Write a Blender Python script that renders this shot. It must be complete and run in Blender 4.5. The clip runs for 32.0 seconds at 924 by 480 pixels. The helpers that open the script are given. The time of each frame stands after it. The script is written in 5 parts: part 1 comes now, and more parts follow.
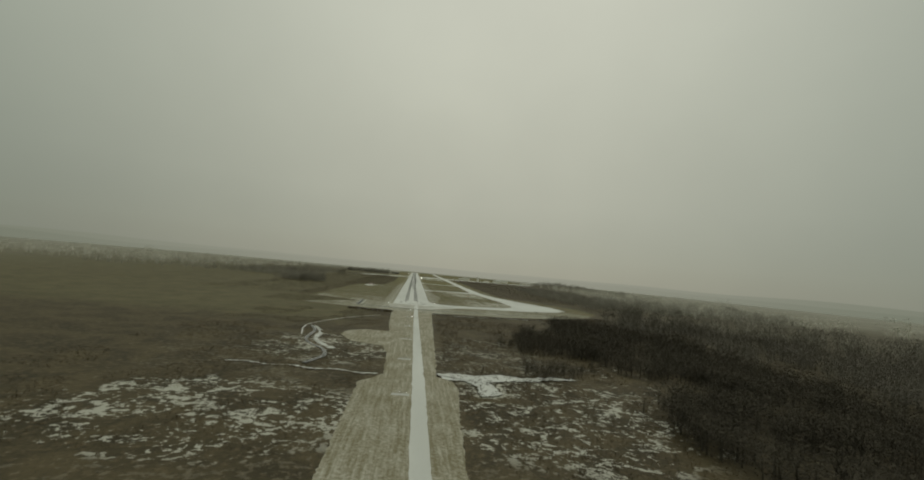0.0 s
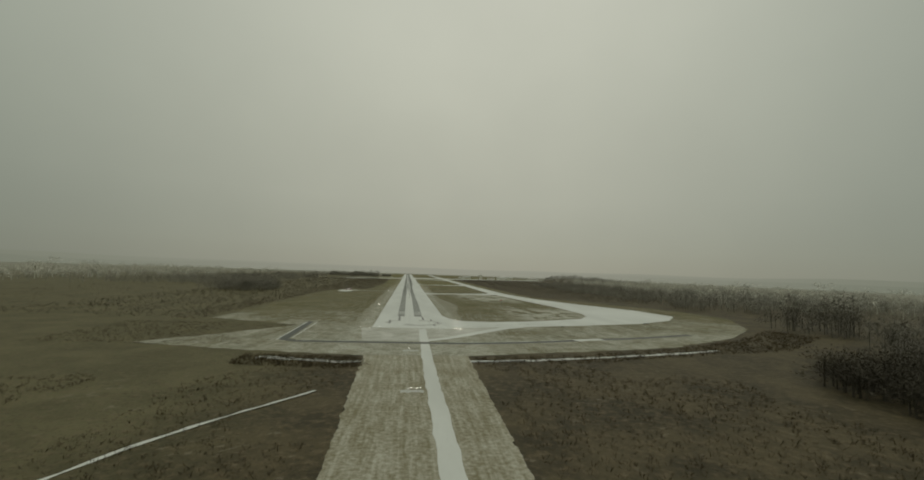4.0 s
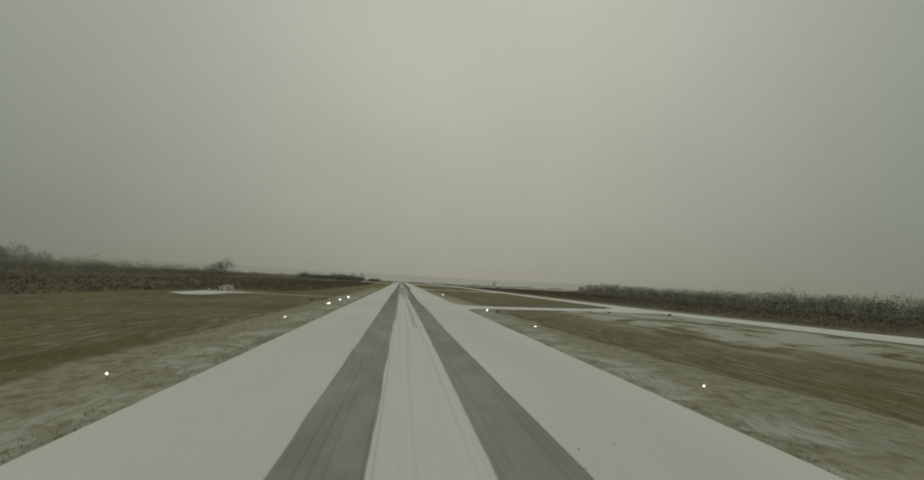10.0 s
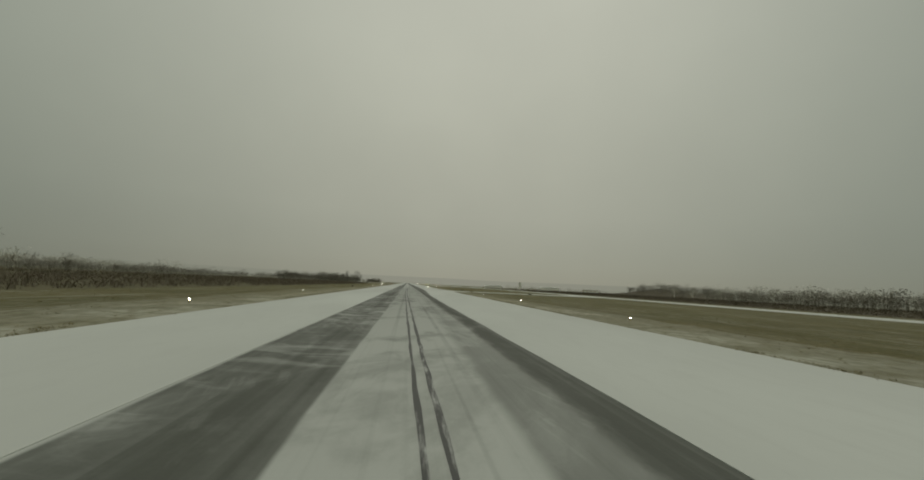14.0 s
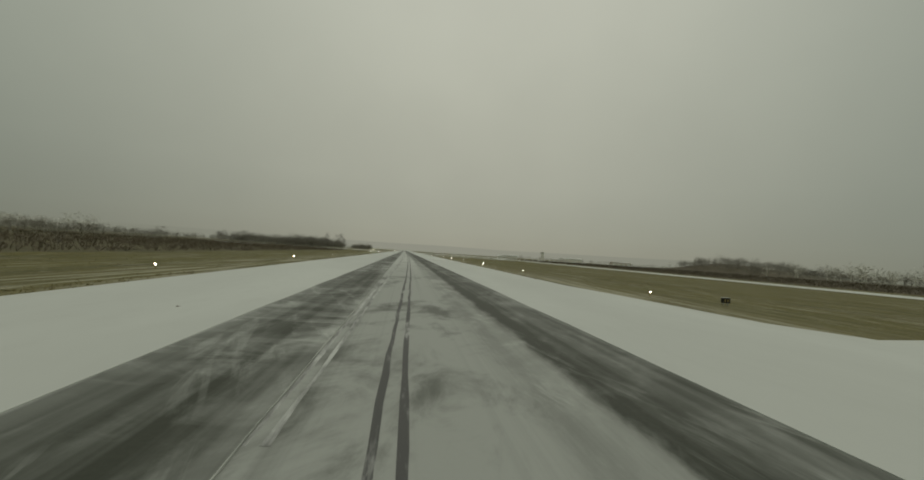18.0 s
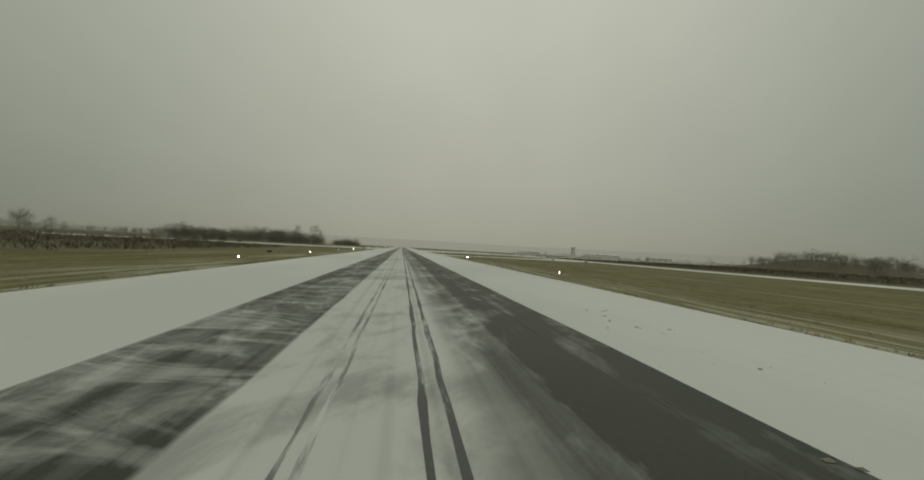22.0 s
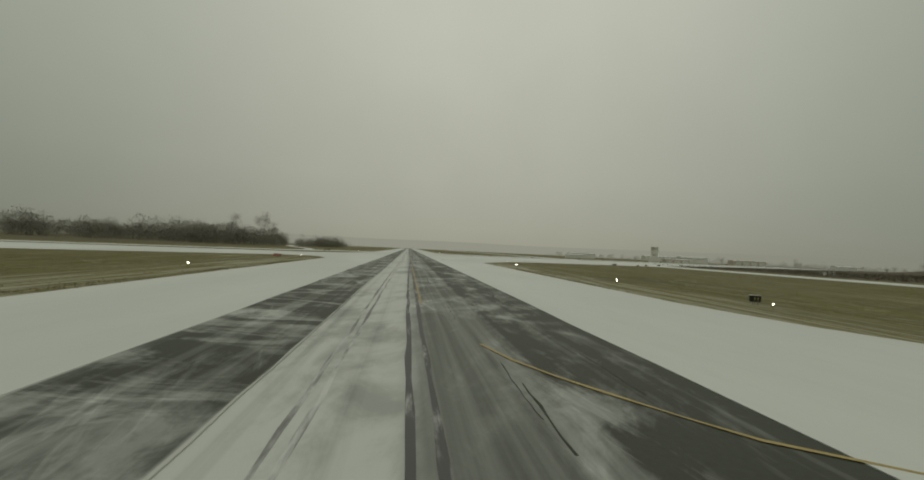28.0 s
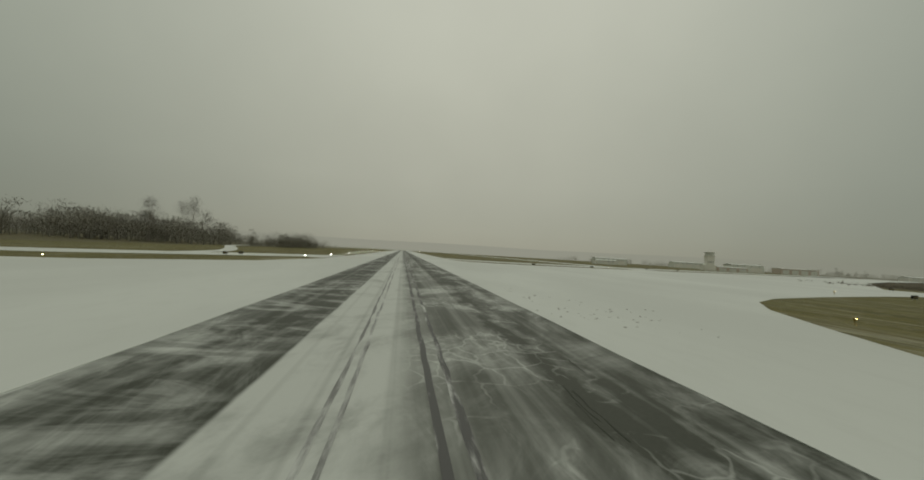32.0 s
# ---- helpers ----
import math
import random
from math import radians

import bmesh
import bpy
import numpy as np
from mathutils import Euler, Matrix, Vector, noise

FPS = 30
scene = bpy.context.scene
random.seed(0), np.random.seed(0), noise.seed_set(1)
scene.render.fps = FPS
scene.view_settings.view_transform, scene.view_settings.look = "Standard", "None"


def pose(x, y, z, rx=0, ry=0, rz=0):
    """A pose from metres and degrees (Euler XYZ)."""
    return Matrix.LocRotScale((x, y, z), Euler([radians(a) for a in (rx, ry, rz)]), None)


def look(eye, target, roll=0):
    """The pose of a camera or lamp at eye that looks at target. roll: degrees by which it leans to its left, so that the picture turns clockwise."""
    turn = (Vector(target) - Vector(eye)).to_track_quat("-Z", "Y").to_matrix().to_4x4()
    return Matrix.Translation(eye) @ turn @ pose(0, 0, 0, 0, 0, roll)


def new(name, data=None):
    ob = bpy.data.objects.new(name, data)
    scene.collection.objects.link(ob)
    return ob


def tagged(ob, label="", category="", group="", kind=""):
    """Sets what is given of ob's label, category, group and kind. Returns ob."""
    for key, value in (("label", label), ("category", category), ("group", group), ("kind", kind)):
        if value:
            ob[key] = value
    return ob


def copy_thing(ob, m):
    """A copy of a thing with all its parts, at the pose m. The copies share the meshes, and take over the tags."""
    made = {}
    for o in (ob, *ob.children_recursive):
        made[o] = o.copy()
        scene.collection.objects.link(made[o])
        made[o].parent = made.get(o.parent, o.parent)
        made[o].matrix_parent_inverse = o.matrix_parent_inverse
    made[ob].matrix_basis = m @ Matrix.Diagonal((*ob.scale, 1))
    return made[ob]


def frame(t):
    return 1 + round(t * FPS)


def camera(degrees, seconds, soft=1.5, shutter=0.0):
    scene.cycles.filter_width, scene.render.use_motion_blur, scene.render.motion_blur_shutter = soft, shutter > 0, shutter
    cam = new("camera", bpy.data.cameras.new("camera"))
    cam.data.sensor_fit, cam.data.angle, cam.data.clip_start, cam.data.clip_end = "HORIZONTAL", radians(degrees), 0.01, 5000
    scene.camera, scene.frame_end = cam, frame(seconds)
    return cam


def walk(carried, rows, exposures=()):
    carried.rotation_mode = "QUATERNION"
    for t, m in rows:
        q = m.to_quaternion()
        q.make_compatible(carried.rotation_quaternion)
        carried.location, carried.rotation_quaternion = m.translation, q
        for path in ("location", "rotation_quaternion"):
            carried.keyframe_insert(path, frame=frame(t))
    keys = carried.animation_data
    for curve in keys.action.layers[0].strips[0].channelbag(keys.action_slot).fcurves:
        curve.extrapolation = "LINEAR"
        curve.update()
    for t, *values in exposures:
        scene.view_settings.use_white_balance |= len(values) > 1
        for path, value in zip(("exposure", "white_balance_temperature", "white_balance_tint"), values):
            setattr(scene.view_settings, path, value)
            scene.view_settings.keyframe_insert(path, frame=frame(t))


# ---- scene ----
cam = camera(94.8, 32.0, soft=1.8)
SCALE = 0.53  # the whole place and the path are laid out in true metres, then drawn to this scale: the flight is faster than a camera may go
PATH = [
    (0.0, -0.39, -538.33, 47.78, 94.18, -5.39, -6.31),
    (0.5, -0.91, -503.27, 46.20, 94.16, -3.41, -6.22),
    (1.0, -1.40, -468.43, 44.60, 93.87, -1.90, -6.25),
    (1.5, -1.85, -433.86, 42.94, 94.03, -1.21, -6.58),
    (2.0, -2.30, -398.96, 41.26, 94.58, -2.64, -6.70),
    (2.5, -2.74, -363.58, 39.60, 95.23, -3.11, -7.17),
    (3.0, -3.16, -327.80, 37.92, 95.21, -2.99, -7.38),
    (3.5, -3.56, -291.71, 36.20, 94.78, -2.54, -7.39),
    (4.0, -3.93, -255.39, 34.43, 94.22, -2.03, -7.26),
    (4.5, -4.26, -218.92, 32.57, 93.77, -1.75, -7.05),
    (5.0, -4.56, -182.38, 30.61, 93.72, -1.95, -6.82),
    (5.5, -4.78, -145.63, 28.60, 93.97, -1.94, -7.02),
    (6.0, -4.96, -109.23, 26.48, 94.03, -1.62, -7.16),
    (6.5, -5.11, -73.38, 24.25, 93.97, -0.99, -7.52),
    (7.0, -5.17, -37.35, 21.94, 93.92, -1.76, -7.79),
    (7.5, -5.11, -0.79, 19.61, 93.72, -1.45, -8.22),
    (8.0, -4.95, 35.89, 17.32, 94.17, -1.69, -8.13),
    (8.5, -4.70, 72.37, 15.23, 94.74, -2.02, -8.27),
    (9.0, -4.38, 108.14, 13.39, 95.30, -3.71, -8.20),
    (9.5, -3.93, 144.47, 11.87, 95.67, -4.32, -8.33),
    (10.0, -3.47, 180.61, 10.51, 95.81, -3.02, -8.10),
    (10.5, -3.08, 216.29, 9.26, 95.76, -0.94, -7.89),
    (11.0, -2.70, 252.58, 8.15, 96.32, -0.09, -7.69),
    (11.5, -2.40, 289.75, 7.22, 96.52, -0.73, -7.96),
    (12.0, -2.17, 326.98, 6.41, 96.76, -1.82, -8.04),
    (12.5, -2.02, 363.49, 5.67, 96.67, -2.83, -8.02),
    (13.0, -1.94, 399.49, 5.00, 96.86, -3.08, -7.84),
    (13.5, -1.92, 435.19, 4.39, 96.77, -2.89, -7.46),
    (14.0, -1.93, 470.47, 3.96, 96.07, -2.80, -7.28),
    (14.5, -1.97, 505.24, 3.88, 94.99, -2.80, -7.24),
    (15.0, -2.02, 539.36, 3.89, 93.79, -2.87, -7.27),
    (15.5, -2.06, 572.72, 3.89, 92.73, -3.01, -7.32),
    (16.0, -2.09, 605.22, 3.89, 92.05, -3.21, -7.34),
    (16.5, -2.07, 636.73, 3.90, 92.00, -3.45, -7.25),
    (17.0, -2.02, 666.70, 3.92, 92.03, -3.50, -7.21),
    (17.5, -1.94, 694.59, 3.91, 91.54, -3.12, -7.39),
    (18.0, -1.83, 721.37, 3.92, 91.85, -3.80, -7.70),
    (18.5, -1.72, 747.96, 3.91, 91.50, -3.39, -7.71),
    (19.0, -1.60, 774.78, 3.91, 91.62, -3.17, -7.90),
    (19.5, -1.47, 802.25, 3.90, 91.47, -3.32, -8.15),
    (20.0, -1.33, 829.80, 3.90, 91.59, -3.27, -8.24),
    (20.5, -1.15, 856.99, 3.90, 91.36, -2.86, -8.37),
    (21.0, -0.96, 883.71, 3.91, 91.41, -2.61, -8.39),
    (21.5, -0.79, 909.97, 3.91, 91.57, -2.99, -8.43),
    (22.0, -0.66, 936.14, 3.94, 91.29, -3.21, -8.03),
    (22.5, -0.60, 962.16, 3.94, 91.21, -1.96, -7.80),
    (23.0, -0.60, 987.71, 3.94, 91.50, -2.26, -7.43),
    (23.5, -0.58, 1012.65, 3.91, 90.94, -2.24, -7.37),
    (24.0, -0.54, 1036.79, 3.89, 91.48, -2.24, -7.33),
    (24.5, -0.47, 1060.47, 3.90, 91.66, -2.47, -7.12),
    (25.0, -0.40, 1082.91, 3.89, 91.61, -2.70, -7.29),
    (25.5, -0.35, 1103.92, 3.91, 91.91, -2.65, -7.62),
    (26.0, -0.35, 1124.38, 3.90, 91.96, -2.53, -7.81),
    (26.5, -0.39, 1144.31, 3.90, 91.83, -2.41, -7.86),
    (27.0, -0.46, 1163.71, 3.90, 91.63, -2.35, -7.78),
    (27.5, -0.57, 1182.61, 3.89, 91.45, -2.44, -7.56),
    (28.0, -0.69, 1201.02, 3.87, 91.36, -2.75, -7.20),
    (28.5, -0.81, 1218.78, 3.88, 91.63, -2.32, -6.99),
    (29.0, -0.94, 1235.89, 3.87, 91.45, -2.77, -6.87),
    (29.5, -1.06, 1252.35, 3.87, 91.60, -2.68, -6.91),
    (30.0, -1.14, 1268.15, 3.86, 91.78, -2.98, -7.07),
    (30.5, -1.14, 1283.33, 3.87, 91.51, -3.02, -7.25),
    (31.0, -1.08, 1297.69, 3.86, 91.84, -3.11, -7.54),
    (31.5, -0.97, 1311.11, 3.88, 91.47, -2.84, -7.78),
    (32.0, -0.83, 1324.00, 3.91, 91.74, -3.33, -7.98)
]
walk(cam, [(t, pose(x * SCALE, y * SCALE, z * SCALE, a, b, c)) for t, x, y, z, a, b, c in PATH],
     ((0, 0.16), (2.5, 0.14), (5, 0.04), (9, -0.06), (13, -0.06), (18, -0.02), (24, 0.05), (32, 0.05)))

# ---- light: flat overcast, snow in the air ----
world = bpy.data.worlds.new("overcast_sky")
scene.world = world
world.use_nodes = True
wn, wl = world.node_tree.nodes, world.node_tree.links
wn.clear()
w_out = wn.new("ShaderNodeOutputWorld")
w_bg = wn.new("ShaderNodeBackground")
w_co = wn.new("ShaderNodeTexCoord")
w_sep = wn.new("ShaderNodeSeparateXYZ")
w_ramp = wn.new("ShaderNodeValToRGB")
w_ramp.color_ramp.interpolation = "B_SPLINE"
for k, (p, c) in enumerate([(0.0, (0.268, 0.270, 0.216)), (0.05, (0.288, 0.290, 0.232)), (0.16, (0.340, 0.342, 0.272)),
                            (0.36, (0.395, 0.402, 0.325)), (0.6, (0.450, 0.460, 0.382)), (1.0, (0.470, 0.485, 0.411))]):
    e = w_ramp.color_ramp.elements[k] if k < 2 else w_ramp.color_ramp.elements.new(p)
    e.position, e.color = p, (*c, 1)
w_noise = wn.new("ShaderNodeTexNoise")
w_noise.inputs["Scale"].default_value, w_noise.inputs["Detail"].default_value = 1.7, 5
w_map = wn.new("ShaderNodeMapRange")
w_map.inputs[3].default_value, w_map.inputs[4].default_value = 0.84, 1.16
w_sc = wn.new("ShaderNodeVectorMath")
w_sc.operation = "SCALE"
w_sky = wn.new("ShaderNodeTexSky")
w_sky.sky_type, w_sky.sun_disc, w_sky.sun_elevation, w_sky.sun_rotation = "NISHITA", False, radians(48), radians(25)
w_sk2 = wn.new("ShaderNodeVectorMath")
w_sk2.operation = "SCALE"
w_sk2.inputs["Scale"].default_value = 0.003
w_add = wn.new("ShaderNodeVectorMath")
w_add.operation = "ADD"
wl.new(w_co.outputs["Generated"], w_sep.inputs[0])
wl.new(w_sep.outputs["Z"], w_ramp.inputs[0])
wl.new(w_co.outputs["Generated"], w_noise.inputs["Vector"])
wl.new(w_noise.outputs["Fac"], w_map.inputs[0])
wl.new(w_ramp.outputs[0], w_sc.inputs[0])
wl.new(w_map.outputs[0], w_sc.inputs["Scale"])
wl.new(w_sky.outputs[0], w_sk2.inputs[0])
# the sky is dimmed and greened to both sides in place of lens vignetting
w_side = wn.new("ShaderNodeVectorMath")
w_side.operation, w_side.inputs[1].default_value = "DOT_PRODUCT", (math.cos(radians(7.5)), -math.sin(radians(7.5)), 0)
wl.new(w_co.outputs["Generated"], w_side.inputs[0])
w_sq = wn.new("ShaderNodeMath")
w_sq.operation = "MULTIPLY"
wl.new(w_side.outputs["Value"], w_sq.inputs[0])
wl.new(w_side.outputs["Value"], w_sq.inputs[1])
w_tint = wn.new("ShaderNodeMix")
w_tint.data_type = "RGBA"
w_tint.inputs[6].default_value, w_tint.inputs[7].default_value = (1.07, 1.065, 1.065, 1), (0.43, 0.51, 0.50, 1)
wl.new(w_sq.outputs[0], w_tint.inputs[0])
w_dim = wn.new("ShaderNodeVectorMath")
w_dim.operation = "MULTIPLY"
wl.new(w_sc.outputs[0], w_dim.inputs[0])
wl.new(w_tint.outputs[2], w_dim.inputs[1])
wl.new(w_dim.outputs[0], w_add.inputs[0])
wl.new(w_sk2.outputs[0], w_add.inputs[1])
wl.new(w_add.outputs[0], w_bg.inputs["Color"])
wl.new(w_bg.outputs[0], w_out.inputs["Surface"])
sun = new("sun", bpy.data.lights.new("sun", "SUN"))
sun.data.energy, sun.data.angle, sun.data.color = 0.42, radians(40), (1.0, 0.97, 0.92)
sun.matrix_world = look((200, 400, 600), (0, 0, 0))

# ---- materials ----
class Nodes:
    """A small builder for one node material."""

    def __init__(self, name, rough=0.8, spec=0.3):
        self.mat = bpy.data.materials.new(name)
        self.mat.use_nodes = True
        self.t = self.mat.node_tree
        self.b = self.t.nodes["Principled BSDF"]
        self.b.inputs["Roughness"].default_value = rough
        self.b.inputs["Specular IOR Level"].default_value = spec
        self.pos = self.n("ShaderNodeTexCoord").outputs["Object"]
        sep = self.n("ShaderNodeSeparateXYZ")
        self.link(self.pos, sep.inputs[0])
        self.x, self.y, self.z = sep.outputs

    def n(self, kind):
        return self.t.nodes.new(kind)

    def link(self, a, b):
        if hasattr(a, "is_output"):
            self.t.links.new(a, b)
        else:
            b.default_value = a

    def math(self, op, a, b=0.0, clamp=False):
        m = self.n("ShaderNodeMath")
        m.operation, m.use_clamp = op, clamp
        self.link(a, m.inputs[0])
        self.link(b, m.inputs[1])
        return m.outputs[0]

    def noise(self, scale, detail=3.0, rough=0.5, dist=0.0, off=(0, 0, 0), turn=0.0):
        """Noise of so many waves a metre along x, y and z, turned about z."""
        m = self.n("ShaderNodeMapping")
        m.inputs["Scale"].default_value = scale if isinstance(scale, tuple) else (scale,) * 3
        m.inputs["Location"].default_value = off
        src = self.pos
        if turn:
            r = self.n("ShaderNodeMapping")
            r.inputs["Rotation"].default_value = (0, 0, radians(turn))
            self.link(src, r.inputs[0])
            src = r.outputs[0]
        self.link(src, m.inputs[0])
        x = self.n("ShaderNodeTexNoise")
        x.inputs["Scale"].default_value, x.inputs["Detail"].default_value = 1, detail
        x.inputs["Roughness"].default_value, x.inputs["Distortion"].default_value = rough, dist
        self.link(m.outputs[0], x.inputs["Vector"])
        return x.outputs["Fac"]

    def step(self, v, lo, hi, a=0.0, b=1.0):
        m = self.n("ShaderNodeMapRange")
        m.interpolation_type = "SMOOTHSTEP"
        for k, q in enumerate((v, lo, hi, a, b)):
            self.link(q, m.inputs[k])
        return m.outputs[0]

    def mix(self, f, a, b):
        m = self.n("ShaderNodeMix")
        m.data_type = "RGBA"
        self.link(f, m.inputs[0])
        for q, s in ((a, m.inputs[6]), (b, m.inputs[7])):
            self.link(q if hasattr(q, "is_output") else (*q, 1), s)
        return m.outputs[2]

    def color(self, c):
        self.link(c if hasattr(c, "is_output") else (*c, 1), self.b.inputs["Base Color"])
        return self

    def bump(self, h, depth, strength=1.0):
        m = self.n("ShaderNodeBump")
        m.inputs["Distance"].default_value, m.inputs["Strength"].default_value = depth, strength
        self.link(h, m.inputs["Height"])
        self.link(m.outputs[0], self.b.inputs["Normal"])
        return self

    def film(self, weight, rough=0.3):
        """A thin icy film: its gloss grows towards grazing sight, as on any wet or frozen ground."""
        self.b.inputs["Coat Weight"].default_value, self.b.inputs["Coat Roughness"].default_value = weight, rough
        self.b.inputs["Coat IOR"].default_value = 1.5
        return self

    def rand(self):
        return self.n("ShaderNodeObjectInfo").outputs["Random"]

    def island(self):
        return self.n("ShaderNodeNewGeometry").outputs["Random Per Island"]


SNOW = (0.59, 0.61, 0.57)
SNOW_THIN = (0.42, 0.42, 0.355)


def plain(name, c, rough=0.6, metal=0.0, var=0.15, scale=3.0):
    m = Nodes(name, rough)
    m.b.inputs["Metallic"].default_value = metal
    d = tuple(v * (1 - var) for v in c)
    u = tuple(min(1, v * (1 + var)) for v in c)
    m.color(m.mix(m.noise(scale, 4), d, u))
    return m.mat


def glow(name, c, strength):
    m = Nodes(name, 0.3)
    m.color((0.8, 0.8, 0.8))
    m.b.inputs["Emission Color"].default_value = (*c, 1)
    m.b.inputs["Emission Strength"].default_value = strength
    return m.mat


def haze_material(name="painted_haze_glow", dim=1.0, reach=3600.0):
    """Horizon haze painted as emission, as bright as the sky behind it."""
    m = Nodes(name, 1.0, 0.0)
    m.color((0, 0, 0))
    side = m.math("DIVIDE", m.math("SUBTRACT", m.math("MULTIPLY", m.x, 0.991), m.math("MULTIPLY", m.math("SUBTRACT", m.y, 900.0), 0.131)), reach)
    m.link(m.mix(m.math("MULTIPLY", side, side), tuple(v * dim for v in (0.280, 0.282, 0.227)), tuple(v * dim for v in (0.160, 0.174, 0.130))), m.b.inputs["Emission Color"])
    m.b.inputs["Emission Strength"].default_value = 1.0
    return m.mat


def snow_material():
    m = Nodes("packed_snow", 0.75, 0.25)
    big = m.noise((0.05, 0.012, 0.1), 4)
    fine = m.noise((1.1, 0.25, 1), 5, 0.6)
    c = m.mix(m.step(big, 0.35, 0.7), (0.525, 0.542, 0.505), SNOW)
    c = m.mix(m.math("MULTIPLY", m.step(fine, 0.45, 0.75), 0.25), c, (0.485, 0.497, 0.46))
    m.color(c).bump(fine, 0.02, 0.4)
    return m.mat


def runway_material():
    """Asphalt under snow: two broomed lanes, bare and dark, blown over again further along."""
    m = Nodes("broomed_runway", 0.8, 0.2)
    wob = m.math("MULTIPLY", m.math("SUBTRACT", m.noise((0.2, 0.08, 1), 4), 0.5), 0.5)
    x = m.math("ADD", m.x, wob)
    inside = lambda a, b, c, d: m.math("MULTIPLY", m.step(x, a, b), m.step(x, c, d, 1.0, 0.0))
    far = m.step(m.y, 400, 560)
    left = inside(-9.9, -9.7, -4.75, -4.55)
    inner = m.math("ADD", m.step(m.y, 250.0, 440.0, 2.35, 1.15), m.step(m.y, 850.0, 1300.0, 0.0, -2.4))
    right = m.math("MULTIPLY", m.step(m.math("SUBTRACT", x, inner), 0.0, m.step(m.y, 430.0, 560.0, 0.22, 1.5)), m.step(x, 9.4, 9.5, 1.0, 0.0))
    lanes = m.math("MULTIPLY", m.math("ADD", left, right, True), m.step(m.y, 62.6, 63.0))
    # blown snow in the lanes: soft drifts, crisp rags at their rims, a few drawn-out streaks
    drift = m.noise((0.17, 0.08, 1), 6, 0.58, 0.9, turn=20)
    rag = m.noise((0.55, 0.26, 1), 7, 0.64, 0.7, turn=12)
    fine = m.noise((1.5, 0.6, 1), 6, 0.7, 0.3, turn=-8)
    streak = m.noise((1.1, 0.015, 1), 4, 0.6, 0.2)
    blown = m.math("ADD", m.math("MULTIPLY", drift, 0.62), m.math("MULTIPLY", rag, 0.38))
    soft = m.step(blown, 0.44, 0.66, 0.0, 0.34)
    crisp = m.step(blown, 0.54, 0.60, 0.0, 0.09)
    rim = m.math("ADD", m.x, m.math("MULTIPLY", m.math("SUBTRACT", m.noise((0.5, 0.22, 1), 6, 0.65, 0.4, (2, 5, 0)), 0.5), 2.2))
    half = m.step(m.y, 700.0, 960.0, 0.40, 0.20)
    jag = m.math("ADD", m.x, m.math("MULTIPLY", m.math("SUBTRACT", m.noise((0.9, 0.35, 1), 6, 0.68, 0.6, (9, 4, 0)), 0.5), 1.3))
    groove = m.math("MULTIPLY", m.step(jag, 3.6, 4.1), m.step(jag, 4.4, 6.4, 1.0, 0.0))
    veil = m.math("MULTIPLY", m.step(m.x, 5.4, 6.8), m.step(m.noise((0.30, 0.11, 1), 6, 0.62, 0.8, (5, 8, 0), 14), 0.42, 0.74, -0.03, 0.18))
    veil = m.math("MULTIPLY", veil, m.step(m.y, 1150.0, 1270.0, 1.0, 1.7))
    base_r = m.math("SUBTRACT", m.math("ADD", m.step(rim, 3.6, 4.5, half, m.math("ADD", m.step(m.y, 760.0, 950.0, 0.13, 0.02), m.step(m.y, 1180.0, 1290.0, 0.0, 0.06))), veil), m.math("MULTIPLY", groove, 0.17))
    ladder = m.step(m.noise((0.17, 0.40, 1), 6, 0.62, 1.2, (3, 1, 0), 9), 0.44, 0.66, 0.0, 0.40)
    ladder = m.math("MULTIPLY", ladder, m.step(m.noise((0.09, 0.035, 1), 3, 0.5, 0.3, (7, 3, 0)), 0.36, 0.56))
    inward = m.step(m.math("ADD", rim, m.math("MULTIPLY", drift, 4.0)), -4.6, -2.4, 0.0, 0.22)
    inward = m.math("MULTIPLY", inward, m.step(m.y, 760.0, 900.0, 1.0, 0.25))
    base_l = m.math("ADD", m.math("ADD", m.step(rim, -8.8, -6.2, m.step(m.y, 800.0, 950.0, 0.13, 0.07), 0.02), ladder), inward)
    base = m.n("ShaderNodeMix")
    m.link(m.step(m.x, -3.0, -2.9), base.inputs[0])
    m.link(base_l, base.inputs[2])
    m.link(base_r, base.inputs[3])
    wisp = m.step(m.noise((0.9, 0.10, 1), 6, 0.66, 1.1, (6, 2, 0), -14), 0.52, 0.66, 0.0, 0.17)
    drawn = m.math("ADD", m.step(streak, 0.35, 0.66, m.step(m.y, 700.0, 1000.0, -0.08, -0.15), 0.06), m.math("MULTIPLY", wisp, m.step(drift, 0.4, 0.55)))
    # snow blown into the cracks of the older asphalt
    warp = m.n("ShaderNodeVectorMath")
    warp.operation = "MULTIPLY_ADD"
    m.link(m.pos, warp.inputs[0])
    warp.inputs[1].default_value = (0.75, 0.5, 0.0)
    shake = m.n("ShaderNodeTexNoise")
    shake.inputs["Scale"].default_value = 0.5
    m.link(m.pos, shake.inputs["Vector"])
    m.link(shake.outputs["Color"], warp.inputs[2])
    cell = m.n("ShaderNodeTexVoronoi")
    cell.feature = "DISTANCE_TO_EDGE"
    cell.inputs["Scale"].default_value = 1.0
    m.link(warp.outputs[0], cell.inputs["Vector"])
